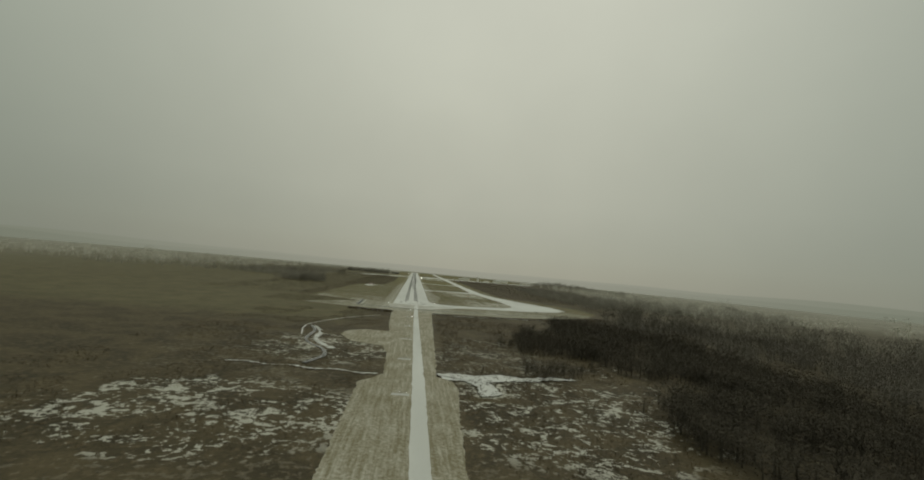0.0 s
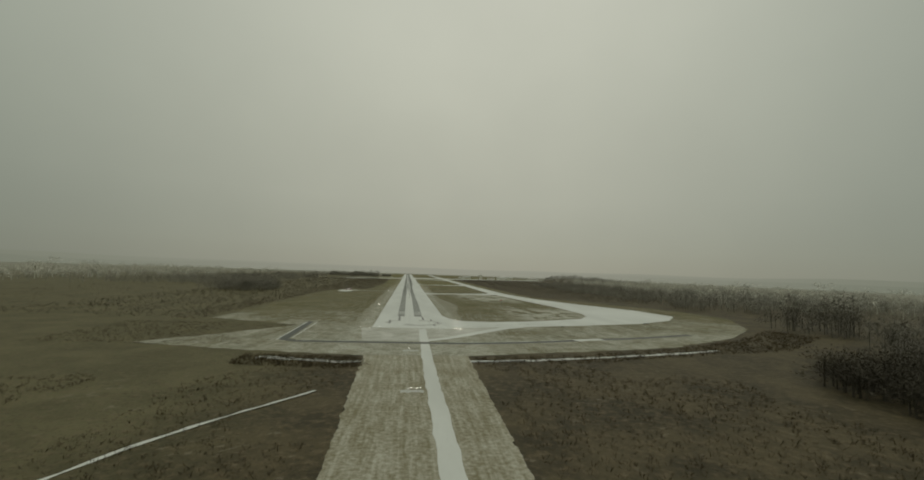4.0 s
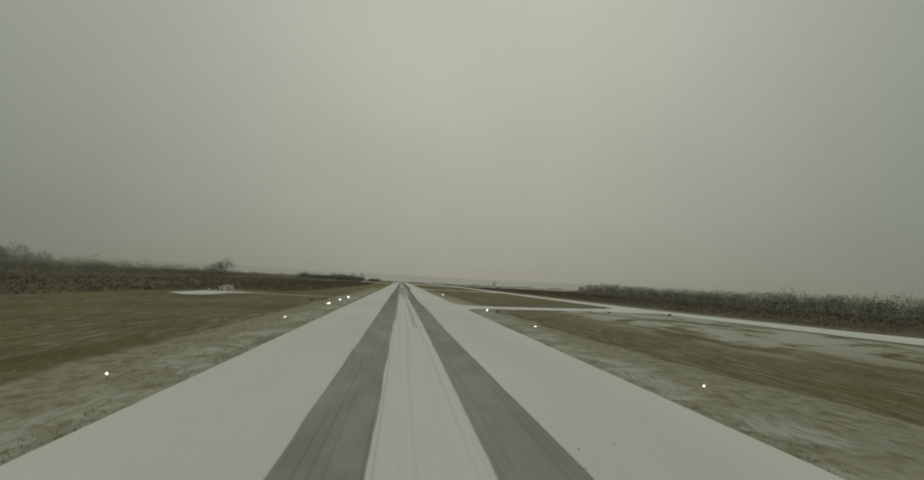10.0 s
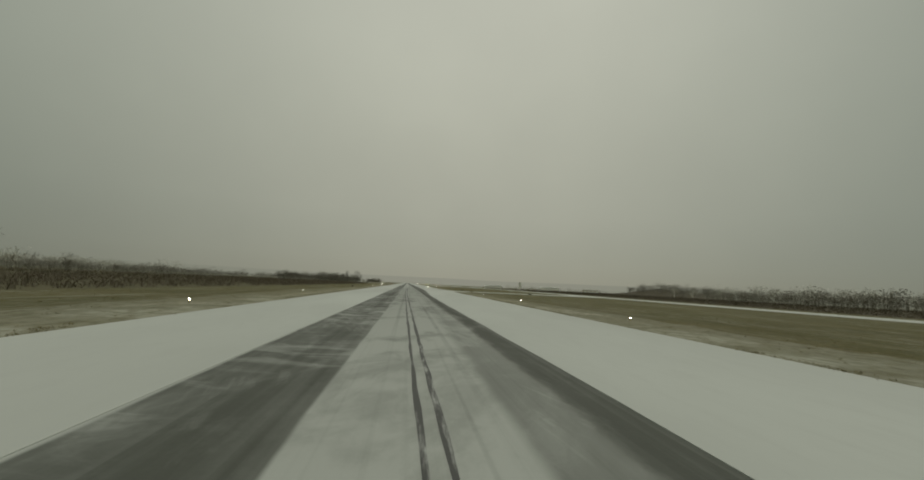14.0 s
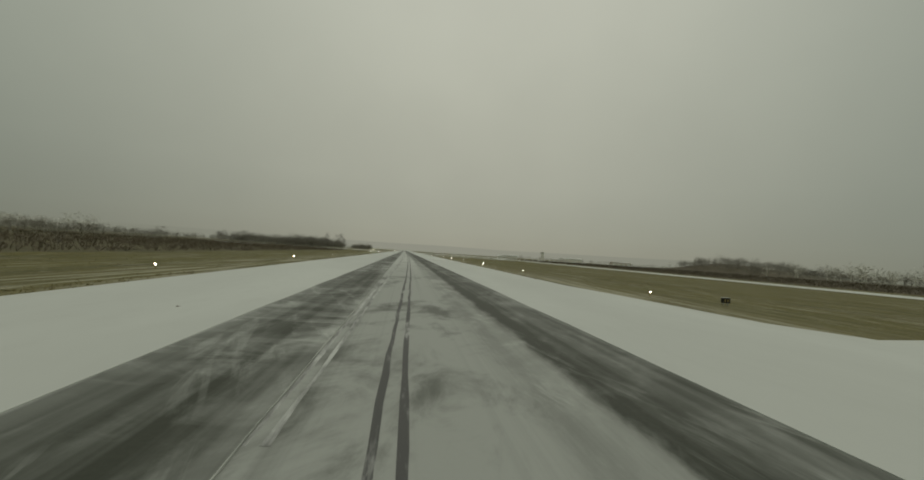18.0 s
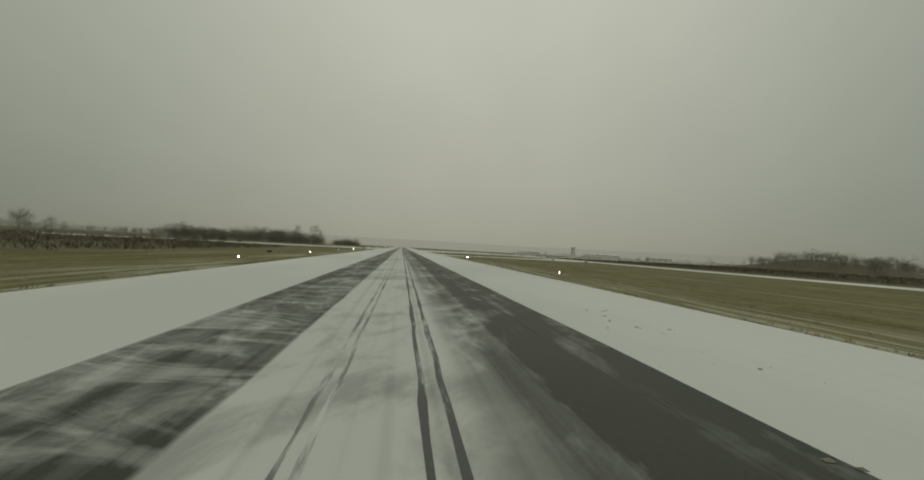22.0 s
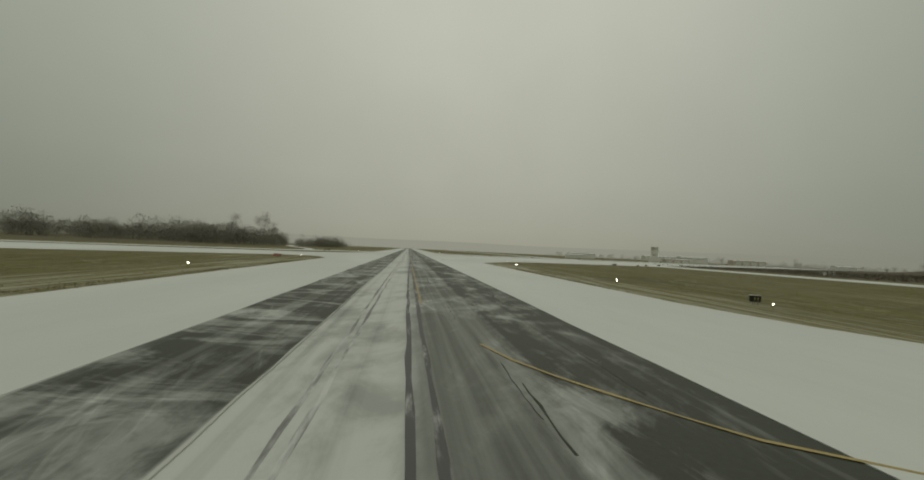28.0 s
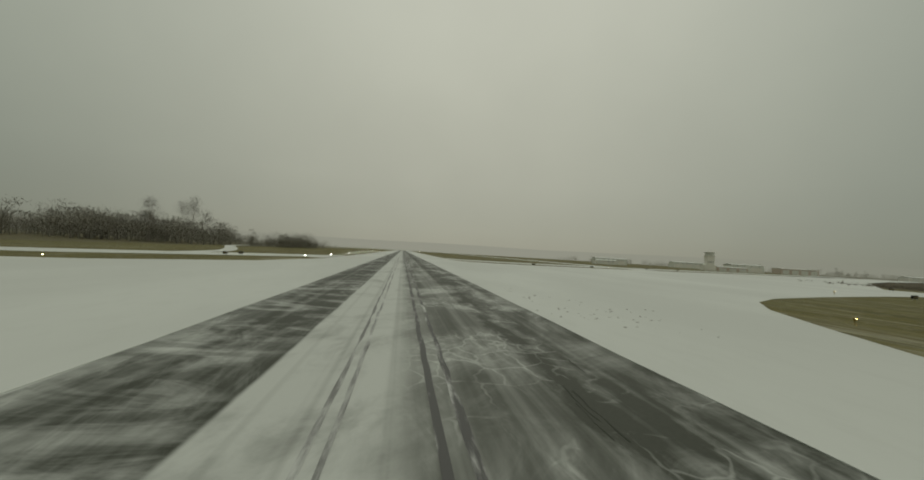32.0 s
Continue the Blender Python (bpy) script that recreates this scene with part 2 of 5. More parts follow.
    crack = m.math("MULTIPLY", m.step(cell.outputs["Distance"], 0.006, 0.045, 0.22, 0.0), m.math("MULTIPLY", m.step(m.x, -1.0, 0.0), m.step(m.y, 1285.0, 1335.0)))
    crack = m.math("MULTIPLY", crack, m.step(drift, 0.46, 0.56))
    fade = m.math("MULTIPLY", m.step(m.y, 760.0, 1000.0, 0.6, 1.0), m.math("MULTIPLY", m.step(m.x, -3.0, -2.0, 0.95, 1.0), m.step(m.x, 3.5, 5.0, 1.0, m.step(m.y, 1120.0, 1230.0, 0.55, 1.1))))
    soft = m.math("ADD", m.math("MULTIPLY", soft, fade), crack)
    crisp = m.math("MULTIPLY", crisp, fade)
    cover_far = m.math("ADD", m.math("ADD", base.outputs[0], drawn), m.math("ADD", soft, crisp), True)
    rows = m.step(m.noise((1.9, 0.003, 1), 2), 0.56, 0.62, 0.0, 0.06)
    cover_near = m.math("SUBTRACT", m.step(m.noise((0.2, 0.07, 1), 5, 0.6, 0.3), 0.3, 0.75, 0.28, 0.44), rows)
    cover_near = m.math("SUBTRACT", cover_near, m.step(m.y, 250.0, 450.0, 0.0, 0.15), True)
    blend = m.n("ShaderNodeMix")
    m.link(far, blend.inputs[0])
    m.link(cover_near, blend.inputs[2])
    m.link(cover_far, blend.inputs[3])
    cover = blend.outputs[0]
    # snow between the lanes, thinner far along
    mid_far = m.math("MULTIPLY", m.step(blown, 0.36, 0.52, 1.0, 0.0), m.math("MULTIPLY", far, m.step(m.y, 800.0, 950.0, 0.4, 0.34)))
    mid = m.math("SUBTRACT", m.math("ADD", m.step(m.y, 380.0, 580.0, 0.97, 0.58), m.step(m.y, 760.0, 880.0, 0.0, 0.27)), mid_far)
    mid = m.math("SUBTRACT", mid, m.math("MULTIPLY", m.step(m.noise((1.6, 0.006, 1), 3), 0.5, 0.75), 0.2))
    total = m.n("ShaderNodeMix")
    m.link(lanes, total.inputs[0])
    m.link(mid, total.inputs[2])
    m.link(cover, total.inputs[3])
    grain = m.noise(6.0, 4)
    patch = m.noise((0.1, 0.02, 1), 3, 0.5, 0, (3, 9, 0))
    bare = m.mix(grain, (0.022, 0.026, 0.017), (0.046, 0.051, 0.036))
    bare = m.mix(m.math("MULTIPLY", patch, 0.22), bare, (0.100, 0.101, 0.080))
    m.color(m.mix(total.outputs[0], bare, SNOW)).bump(m.math("ADD", fine, total.outputs[0]), 0.02, 0.5).film(0.16, 0.3)
    return m.mat


def track_material(lo, hi, dark=0.075):
    m = Nodes("tyre_tracks_in_snow", 0.6, 0.4)
    brk = m.math("ADD", m.math("MULTIPLY", m.noise((2.0, 0.20, 1), 6, 0.66), 0.75), m.math("MULTIPLY", m.noise((0.8, 0.015, 1), 2), 0.25))
    m.color(m.mix(m.step(brk, lo, hi), (dark, dark, dark * 0.95), (0.52, 0.535, 0.505)))
    return m.mat


def turf_material():
    """Winter grass, mown in rows, dusted with snow that thickens beside the pavements."""
    m = Nodes("winter_turf", 0.9, 0.12)
    rows = m.noise((0.5, 0.022, 1), 5, 0.6, 0.5, turn=4)
    mott = m.noise(0.045, 5, 0.55)
    fine = m.noise((2.2, 0.5, 1), 5, 0.65)
    g = m.mix(m.step(mott, 0.3, 0.7), (0.112, 0.106, 0.031), (0.178, 0.146, 0.050))
    g = m.mix(m.step(fine, 0.35, 0.75), g, (0.095, 0.084, 0.034))
    ax = m.math("ABSOLUTE", m.x)
    edge = m.step(m.math("ADD", ax, m.math("MULTIPLY", mott, 8.0)), 31.0, 40.0, 1.0, 0.0)
    edge = m.math("MULTIPLY", edge, m.step(m.y, 500.0, 850.0, 0.24, 0.05))
    south = m.step(m.math("ADD", m.y, m.math("MULTIPLY", m.noise(0.02, 3), 120.0)), 30.0, 230.0, 0.15, 0.0)
    north = m.step(m.y, 450.0, 900.0, 0.0, 0.03)
    dust = m.math("ADD", m.math("ADD", m.math("MULTIPLY", rows, 0.30), m.math("MULTIPLY", fine, 0.36)), m.math("MULTIPLY", m.noise(0.03, 5, 0.6, 0.4, (5, 2, 0)), 0.38))
    dust = m.math("SUBTRACT", m.math("ADD", m.math("ADD", dust, edge), south), north)
    f = m.math("MULTIPLY", m.step(dust, 0.50, 0.76, 0.0, 0.9), m.step(m.noise((1.4, 0.4, 1), 6, 0.7, 0.3, (6, 6, 0)), 0.36, 0.54, 0.45, 1.0))
    speck = m.step(m.noise((0.9, 0.28, 1), 6, 0.7, 0.4, (4, 8, 0), 3), 0.54, 0.68, 0.0, 0.75)
    f = m.math("MAXIMUM", f, m.math("MULTIPLY", speck, m.step(m.noise(0.03, 3, 0.5, 0, (1, 6, 0)), 0.35, 0.65)))
    mid = m.noise(0.13, 6, 0.66, 0.6, (2, 9, 0))
    f = m.math("MULTIPLY", f, m.step(mid, 0.36, 0.58, m.step(m.y, -20.0, 60.0, 0.5, 0.2), 1.0))
    scrib = m.step(m.noise((0.10, 0.75, 1), 5, 0.66, 1.2, (8, 1, 0), 14), 0.555, 0.60, 0.0, 0.85)
    f = m.math("MAXIMUM", f, m.math("MULTIPLY", scrib, m.math("MULTIPLY", m.step(m.y, 40.0, 110.0, 1.0, 0.0), m.step(m.noise(0.035, 4), 0.34, 0.5))))
    open_side = m.math("MULTIPLY", m.step(m.y, 60.0, 150.0, 0.25, 1.0), m.step(m.y, 700.0, 1000.0, 1.0, 0.6))
    comb = m.step(m.noise((1.7, 0.11, 1), 6, 0.68, 0.6, (3, 7, 0), 2), 0.53, 0.60, 0.0, 0.6)
    f = m.math("MAXIMUM", f, m.math("MULTIPLY", m.math("MULTIPLY", comb, open_side), m.step(m.noise((0.05, 0.02, 1), 4, 0.6, 0, (9, 4, 0)), 0.38, 0.6)))
    wide = m.step(m.noise((0.34, 0.016, 1), 5, 0.65, 0.6, (11, 2, 0), 3), 0.52, 0.66, 0.0, 0.34)
    f = m.math("MAXIMUM", f, m.math("MULTIPLY", m.math("MULTIPLY", wide, open_side), m.step(m.noise((0.03, 0.012, 1), 4, 0.6, 0, (2, 14, 0)), 0.42, 0.62)))
    field = m.math("MULTIPLY", m.math("MULTIPLY", m.step(m.x, 48.0, 80.0), m.step(m.x, 128.0, 140.0, 1.0, 0.0)), m.math("MULTIPLY", m.step(m.y, 190.0, 290.0), m.step(m.y, 372.0, 400.0, 1.0, 0.0)))
    bay = m.math("MULTIPLY", m.math("MULTIPLY", m.step(m.x, 62.0, 100.0), m.step(m.x, 150.0, 156.0, 1.0, 0.0)), m.math("MULTIPLY", m.step(m.y, 40.0, 62.0), m.step(m.y, 120.0, 190.0, 1.0, 0.0)))
    field = m.math("MAXIMUM", field, bay)
    f = m.math("MAXIMUM", f, m.math("MULTIPLY", field, m.step(m.noise((0.05, 0.04, 1), 6, 0.65, 0.8, (5, 5, 0)), 0.42, 0.54, 0.0, 0.85)))
    g = m.mix(m.step(m.y, 400.0, 900.0, 0.0, 0.75), g, (0.156, 0.138, 0.024))
    # even thin snow on the shoulders and round the pavement before the threshold
    haze = m.math("SUBTRACT", m.noise(0.06, 5, 0.6, 0.5, (4, 1, 0)), 0.5)
    bulge = m.math("MULTIPLY", m.math("MULTIPLY", m.step(m.y, 75.0, 165.0, 0.0, 9.0), m.step(m.y, 185.0, 280.0, 1.0, 0.0)), m.step(m.x, -1.0, 1.0))
    rim = m.step(m.math("SUBTRACT", m.math("ADD", ax, m.math("MULTIPLY", haze, 7.0)), bulge), 35.6, 37.8, 1.0, 0.0)
    rim = m.math("MULTIPLY", rim, m.step(m.y, 420.0, 800.0, 1.0, 0.12))
    apron = m.math("MULTIPLY", m.step(m.math("ADD", m.math("ABSOLUTE", m.math("ADD", m.x, -2.0)), m.math("MULTIPLY", haze, 34.0)), 42.0, 52.0, 1.0, 0.0), m.step(m.math("ADD", m.y, m.math("MULTIPLY", haze, 40.0)), 10.0, 60.0, 1.0, 0.0))
    pale = m.math("MULTIPLY", m.math("MAXIMUM", rim, apron), m.step(m.noise((0.8, 0.5, 1), 6, 0.7, 0.4, (7, 7, 0)), 0.34, 0.6, 0.18, 0.56))
    f = m.math("MAXIMUM", f, pale)
    rake = m.step(m.noise((0.7, 0.03, 1), 6, 0.66, 0.5, (8, 3, 0), 2), 0.47, 0.57, 0.0, 0.72)
    rake = m.math("MULTIPLY", rake, m.step(m.math("ADD", ax, m.math("MULTIPLY", haze, 14.0)), 27.0, 38.0, 1.0, 0.05))
    f = m.math("MAXIMUM", f, m.math("MULTIPLY", rake, m.step(m.y, 300.0, 700.0)))
    straw = m.step(m.noise((0.7, 0.05, 1), 4, 0.6, 0.3, (1, 12, 0), 2), 0.48, 0.66, 0.0, 0.6)
    g = m.mix(straw, g, (0.084, 0.072, 0.027))
    along = m.step(m.y, 420.0, 620.0)
    comb_dark = m.step(m.noise((0.9, 0.020, 1), 5, 0.66, 0.4, (13, 5, 0), 1), 0.50, 0.60, 0.0, 0.7)
    g = m.mix(m.math("MULTIPLY", comb_dark, along), g, (0.062, 0.058, 0.018))
    comb_pale = m.step(m.noise((0.75, 0.014, 1), 6, 0.68, 0.5, (17, 8, 0), -1), 0.53, 0.63, 0.0, 0.55)
    comb_pale = m.math("MULTIPLY", comb_pale, m.step(m.noise((0.06, 0.012, 1), 4, 0.6, 0, (6, 15, 0)), 0.42, 0.58, 0.15, 1.0))
    f = m.math("MAXIMUM", f, m.math("MULTIPLY", comb_pale, along))
    grain = m.noise((3.2, 1.1, 1), 5, 0.7, 0.4, (2, 3, 0))
    g = m.mix(m.step(grain, 0.42, 0.62, 0.55, 0.0), g, (0.060, 0.054, 0.020))
    f = m.math("MAXIMUM", f, m.step(m.noise((2.4, 0.9, 1), 6, 0.72, 0.5, (9, 9, 0)), 0.56, 0.68, 0.0, 0.5))
    m.color(m.mix(f, g, m.mix(along, SNOW_THIN, (0.41, 0.395, 0.295)))).bump(fine, 0.08, 0.7).film(0.05, 0.35)
    return m.mat


def strip_material():
    m = Nodes("mown_strip_with_thin_snow", 0.9, 0.1)
    rows = m.noise((0.8, 0.05, 1), 5, 0.65, 0.5)
    fine = m.noise(0.9, 6, 0.68)
    mott = m.noise(0.06, 6, 0.65, 0.6)
    f = m.math("ADD", m.math("MULTIPLY", rows, 0.34), m.math("ADD", m.math("MULTIPLY", fine, 0.42), m.math("MULTIPLY", mott, 0.24)))
    m.color(m.mix(m.step(f, 0.40, 0.64), (0.175, 0.157, 0.088), (0.42, 0.41, 0.335))).bump(fine, 0.1, 0.6).film(0.2, 0.35)
    return m.mat


def land_material():
    """Open scrub: dead grass and brush litter with rags of snow; haze is painted in far out."""
    m = Nodes("scrub_land", 0.95, 0.15)
    big = m.noise(0.008, 4, 0.5)
    mid = m.noise(0.05, 5, 0.6, 0.5)
    fine = m.noise(0.45, 5, 0.65)
    west = m.step(m.x, -20.0, -70.0)
    c = m.mix(m.step(mid, 0.35, 0.65), (0.044, 0.037, 0.019), (0.086, 0.070, 0.036))
    field = m.mix(m.step(mid, 0.3, 0.7), (0.082, 0.076, 0.036), (0.128, 0.115, 0.058))
    c = m.mix(m.math("MULTIPLY", west, m.step(m.y, -235.0, -150.0)), c, field)
    c = m.mix(m.step(fine, 0.45, 0.7, 0.0, 0.7), c, (0.135, 0.106, 0.060))
    reed = m.noise((1.6, 1.1, 1), 5, 0.7, 0.3, (3, 3, 0))
    c = m.mix(m.step(reed, 0.52, 0.68, 0.0, 0.65), c, (0.026, 0.022, 0.013))
    rag = m.math("ADD", m.math("MULTIPLY", m.noise((0.07, 0.085, 1), 7, 0.68, 1.0), 0.55), m.math("MULTIPLY", fine, 0.45))
    south = m.step(m.y, -190.0, -280.0, 0.0, 0.06)
    near = m.step(m.math("ABSOLUTE", m.x), 80.0, 150.0, 1.0, 0.0)
    north = m.step(m.y, -130.0, 0.0, 0.0, 0.12)
    f = m.step(m.math("SUBTRACT", m.math("ADD", rag, m.math("MULTIPLY", south, near)), m.math("ADD", north, m.math("MULTIPLY", m.math("SUBTRACT", 1.0, near), 0.03))), 0.58, 0.62, 0.0, 0.95)
    def spot(x, y, rx, ry):
        dx = m.math("DIVIDE", m.math("SUBTRACT", m.x, x), rx)
        dy = m.math("DIVIDE", m.math("SUBTRACT", m.y, y), ry)
        return m.step(m.math("ADD", m.math("ADD", m.math("MULTIPLY", dx, dx), m.math("MULTIPLY", dy, dy)), m.math("MULTIPLY", mid, 0.9)), 0.9, 1.5, 1.0, 0.0)

    # snow lies round the creek, the pool and the clearings, hardly elsewhere
    lies = m.math("MAXIMUM", m.math("MAXIMUM", spot(-44.0, -292.0, 44.0, 46.0), spot(58.0, -385.0, 62.0, 56.0)), m.math("MAXIMUM", spot(-60.0, -400.0, 60.0, 40.0), spot(150.0, -330.0, 60.0, 70.0)))
    lies = m.math("MAXIMUM", lies, m.math("MAXIMUM", m.math("MULTIPLY", spot(46.0, -300.0, 42.0, 62.0), 0.5), m.math("MAXIMUM", spot(126.0, -222.0, 44.0, 16.0), spot(52.0, -238.0, 34.0, 14.0))))
    f = m.math("MULTIPLY", f, m.math("MAXIMUM", lies, 0.10))
    c = m.mix(f, c, SNOW_THIN)
    # distance haze put into the base colour: land pales outwards and northwards
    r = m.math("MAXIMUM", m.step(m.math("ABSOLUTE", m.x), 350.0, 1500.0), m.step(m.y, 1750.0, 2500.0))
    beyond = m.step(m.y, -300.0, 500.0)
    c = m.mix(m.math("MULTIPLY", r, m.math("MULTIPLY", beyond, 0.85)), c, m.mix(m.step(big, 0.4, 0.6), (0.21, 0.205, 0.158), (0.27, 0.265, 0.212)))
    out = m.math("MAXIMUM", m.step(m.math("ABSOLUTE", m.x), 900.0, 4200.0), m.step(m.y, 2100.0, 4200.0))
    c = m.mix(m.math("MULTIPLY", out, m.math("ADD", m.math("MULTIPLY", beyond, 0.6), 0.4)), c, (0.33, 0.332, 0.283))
    m.color(c).bump(fine, 0.3, 0.6).film(0.10, 0.35)
    return m.mat


def twig_material(name, a, b):
    m = Nodes(name, 0.9, 0.1)
    m.color(m.mix(m.island(), a, b))
    return m.mat


def checker_material():
    m = Nodes("red_white_checks", 0.55, 0.4)
    ch = m.n("ShaderNodeTexChecker")
    ch.inputs["Scale"].default_value = 1.55
    m.link(m.pos, ch.inputs["Vector"])
    ch.inputs["Color1"].default_value, ch.inputs["Color2"].default_value = (0.27, 0.040, 0.030, 1), (0.78, 0.78, 0.75, 1)
    m.color(m.mix(m.math("MULTIPLY", m.noise(2.0, 5), 0.25), ch.outputs[0], (0.3, 0.27, 0.24)))
    return m.mat


M_SNOW = snow_material()
M_RUN = runway_material()
M_TRACK = track_material(0.50, 0.67, 0.06)
M_TRACK_FAINT = track_material(0.42, 0.62, 0.15)
M_TURF = turf_material()
M_STRIP = strip_material()
M_LAND = land_material()
def pad_material():
    m = Nodes("half_swept_snow", 0.75, 0.25)
    rows = m.noise((0.12, 0.9, 1), 5, 0.6, 0.4)
    mott = m.noise(0.09, 6, 0.62, 0.5)
    fine = m.noise((1.6, 0.8, 1), 5, 0.65)
    f = m.math("ADD", m.math("ADD", m.math("MULTIPLY", rows, 0.22), m.math("MULTIPLY", mott, 0.53)), m.math("MULTIPLY", fine, 0.25))
    m.color(m.mix(m.step(f, 0.36, 0.62), (0.31, 0.305, 0.25), (0.50, 0.505, 0.455))).bump(fine, 0.03, 0.5)
    return m.mat


M_PAD = pad_material()
M_ROAD = plain("wet_asphalt_road", (0.060, 0.065, 0.054), 0.6, 0, 0.35, 0.8)
M_ICE = plain("dark_ditch_water", (0.10, 0.105, 0.10), 0.25, 0, 0.3, 0.2)
# twig tones graded by distance: haze is put into the base colour
M_TWIG = twig_material("hazed_bare_twigs", (0.29, 0.282, 0.24), (0.34, 0.332, 0.285))
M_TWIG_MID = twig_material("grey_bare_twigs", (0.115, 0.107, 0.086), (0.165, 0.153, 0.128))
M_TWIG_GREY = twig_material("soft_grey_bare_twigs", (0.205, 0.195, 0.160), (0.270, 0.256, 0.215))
M_TWIG_PALE = twig_material("hazed_pale_twigs", (0.35, 0.342, 0.29), (0.41, 0.40, 0.345))
M_TWIG_FAR = twig_material("hazed_far_twigs", (0.52, 0.51, 0.44), (0.60, 0.59, 0.51))
M_THICKET = twig_material("grey_brown_thicket", (0.100, 0.087, 0.060), (0.170, 0.150, 0.112))
M_TWIG_DARK = twig_material("dark_bare_twigs", (0.056, 0.050, 0.037), (0.088, 0.079, 0.060))
M_BRUSH = twig_material("brown_brush", (0.058, 0.047, 0.028), (0.112, 0.089, 0.054))
M_WEEDS = twig_material("pale_dead_weeds", (0.125, 0.105, 0.075), (0.215, 0.187, 0.140))
M_BARK = plain("grey_bark", (0.27, 0.25, 0.22), 0.9, 0, 0.3, 4)
M_GRASS = twig_material("dead_grass_blades", (0.15, 0.13, 0.055), (0.30, 0.26, 0.15))
M_STEEL = plain("galvanised_steel", (0.42, 0.43, 0.42), 0.45, 0.6)
M_MAST = plain("weathered_grey_steel", (0.17, 0.172, 0.165), 0.6, 0.3)
M_DARK = plain("dark_sign_metal", (0.022, 0.022, 0.020), 0.5)
M_RED = plain("red_sign_face", (0.40, 0.03, 0.025), 0.45)
M_YELLOW = plain("yellow_paint", (0.34, 0.26, 0.085), 0.6, 0, 0.3, 2)
M_AMBER = plain("amber_base_paint", (0.26, 0.19, 0.05), 0.6)
M_WHITE = plain("white_paint", (0.72, 0.73, 0.70), 0.6, 0, 0.12, 1.5)
M_SEAM = plain("torn_asphalt_seam", (0.034, 0.038, 0.027), 0.8, 0, 0.3, 1.0)
M_JOINT = plain("thin_grey_snow", (0.22, 0.225, 0.20), 0.8, 0, 0.3, 0.7)
M_NUMERAL = plain("snow_dusted_white_paint", (0.46, 0.47, 0.44), 0.7, 0, 0.25, 0.6)
M_BLACK = plain("scraped_dark_asphalt", (0.20, 0.203, 0.185), 0.65, 0, 0.2, 1.0)
M_GREY = plain("scuffed_snow", (0.43, 0.44, 0.405), 0.7, 0, 0.16, 0.35)
M_CLOD = plain("dark_snow_clods", (0.20, 0.19, 0.16), 0.9, 0, 0.4, 3)
M_SOCK = plain("orange_red_cloth", (0.36, 0.045, 0.03), 0.8)
M_CHECK = checker_material()
# building walls and glass: base colours lifted to stand for haze before them
M_CONC = plain("pale_concrete", (0.78, 0.77, 0.71), 0.85, 0, 0.12, 0.6)
M_BRICK = plain("brown_cladding", (0.58, 0.50, 0.43), 0.85, 0, 0.12, 0.6)
M_METAL = plain("grey_sheet_wall", (0.72, 0.73, 0.68), 0.6, 0, 0.12, 0.4)
M_GLASS = plain("grey_window_glass", (0.34, 0.35, 0.33), 0.12)
M_CAB = plain("grey_green_cab_glass", (0.55, 0.56, 0.51), 0.3)
M_LAMP = glow("lit_white_lamp", (1.0, 0.96, 0.84), 50.0)
M_LAMP_DIM = glow("lit_approach_lamp", (1.0, 0.95, 0.82), 14.0)
M_WARM = glow("lit_amber_lamp", (1.0, 0.80, 0.45), 55.0)
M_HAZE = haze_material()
M_HILL = haze_material("hills_with_haze_glow", 0.975, 2500.0)

# ---- mesh helpers ----
def mesh_of(name, verts, faces, material, smooth=False):
    me = bpy.data.meshes.new(name)
    me.from_pydata([tuple(map(float, v)) for v in verts], [], [tuple(map(int, f)) for f in faces])
    me.materials.append(material)
    if smooth:
        me.polygons.foreach_set("use_smooth", [True] * len(me.polygons))
    me.update()
    return me


def part(name, bm, material, parent, label=""):
    """Links a bmesh, or ready mesh data, as one mesh object under a thing."""
    if isinstance(bm, bmesh.types.BMesh):
        me = bpy.data.meshes.new(name)
        bm.to_mesh(me)
        bm.free()
        me.materials.append(material)
    else:
        me = bm
    ob = new(name, me)
    ob.parent = parent
    return tagged(ob, label)


def box(w, d, h, at=(0, 0, 0), bevel=0.0, bm=None):
    """A box standing on at, bevelled."""
    bm = bm or bmesh.new()
    r = bmesh.ops.create_cube(bm, size=1, matrix=Matrix.Translation((at[0], at[1], at[2] + h / 2)) @ Matrix.Diagonal((w, d, h, 1)))
    if bevel:
        es = list({e for v in r["verts"] for e in v.link_edges})
        bmesh.ops.bevel(bm, geom=es, offset=bevel, segments=1, affect="EDGES")
    return bm


def tube(r1, r2, h, at=(0, 0, 0), n=10, bm=None):
    bm = bm or bmesh.new()
    bmesh.ops.create_cone(bm, cap_ends=True, segments=n, radius1=r1, radius2=r2, depth=h,
                          matrix=Matrix.Translation((at[0], at[1], at[2] + h / 2)))
    return bm


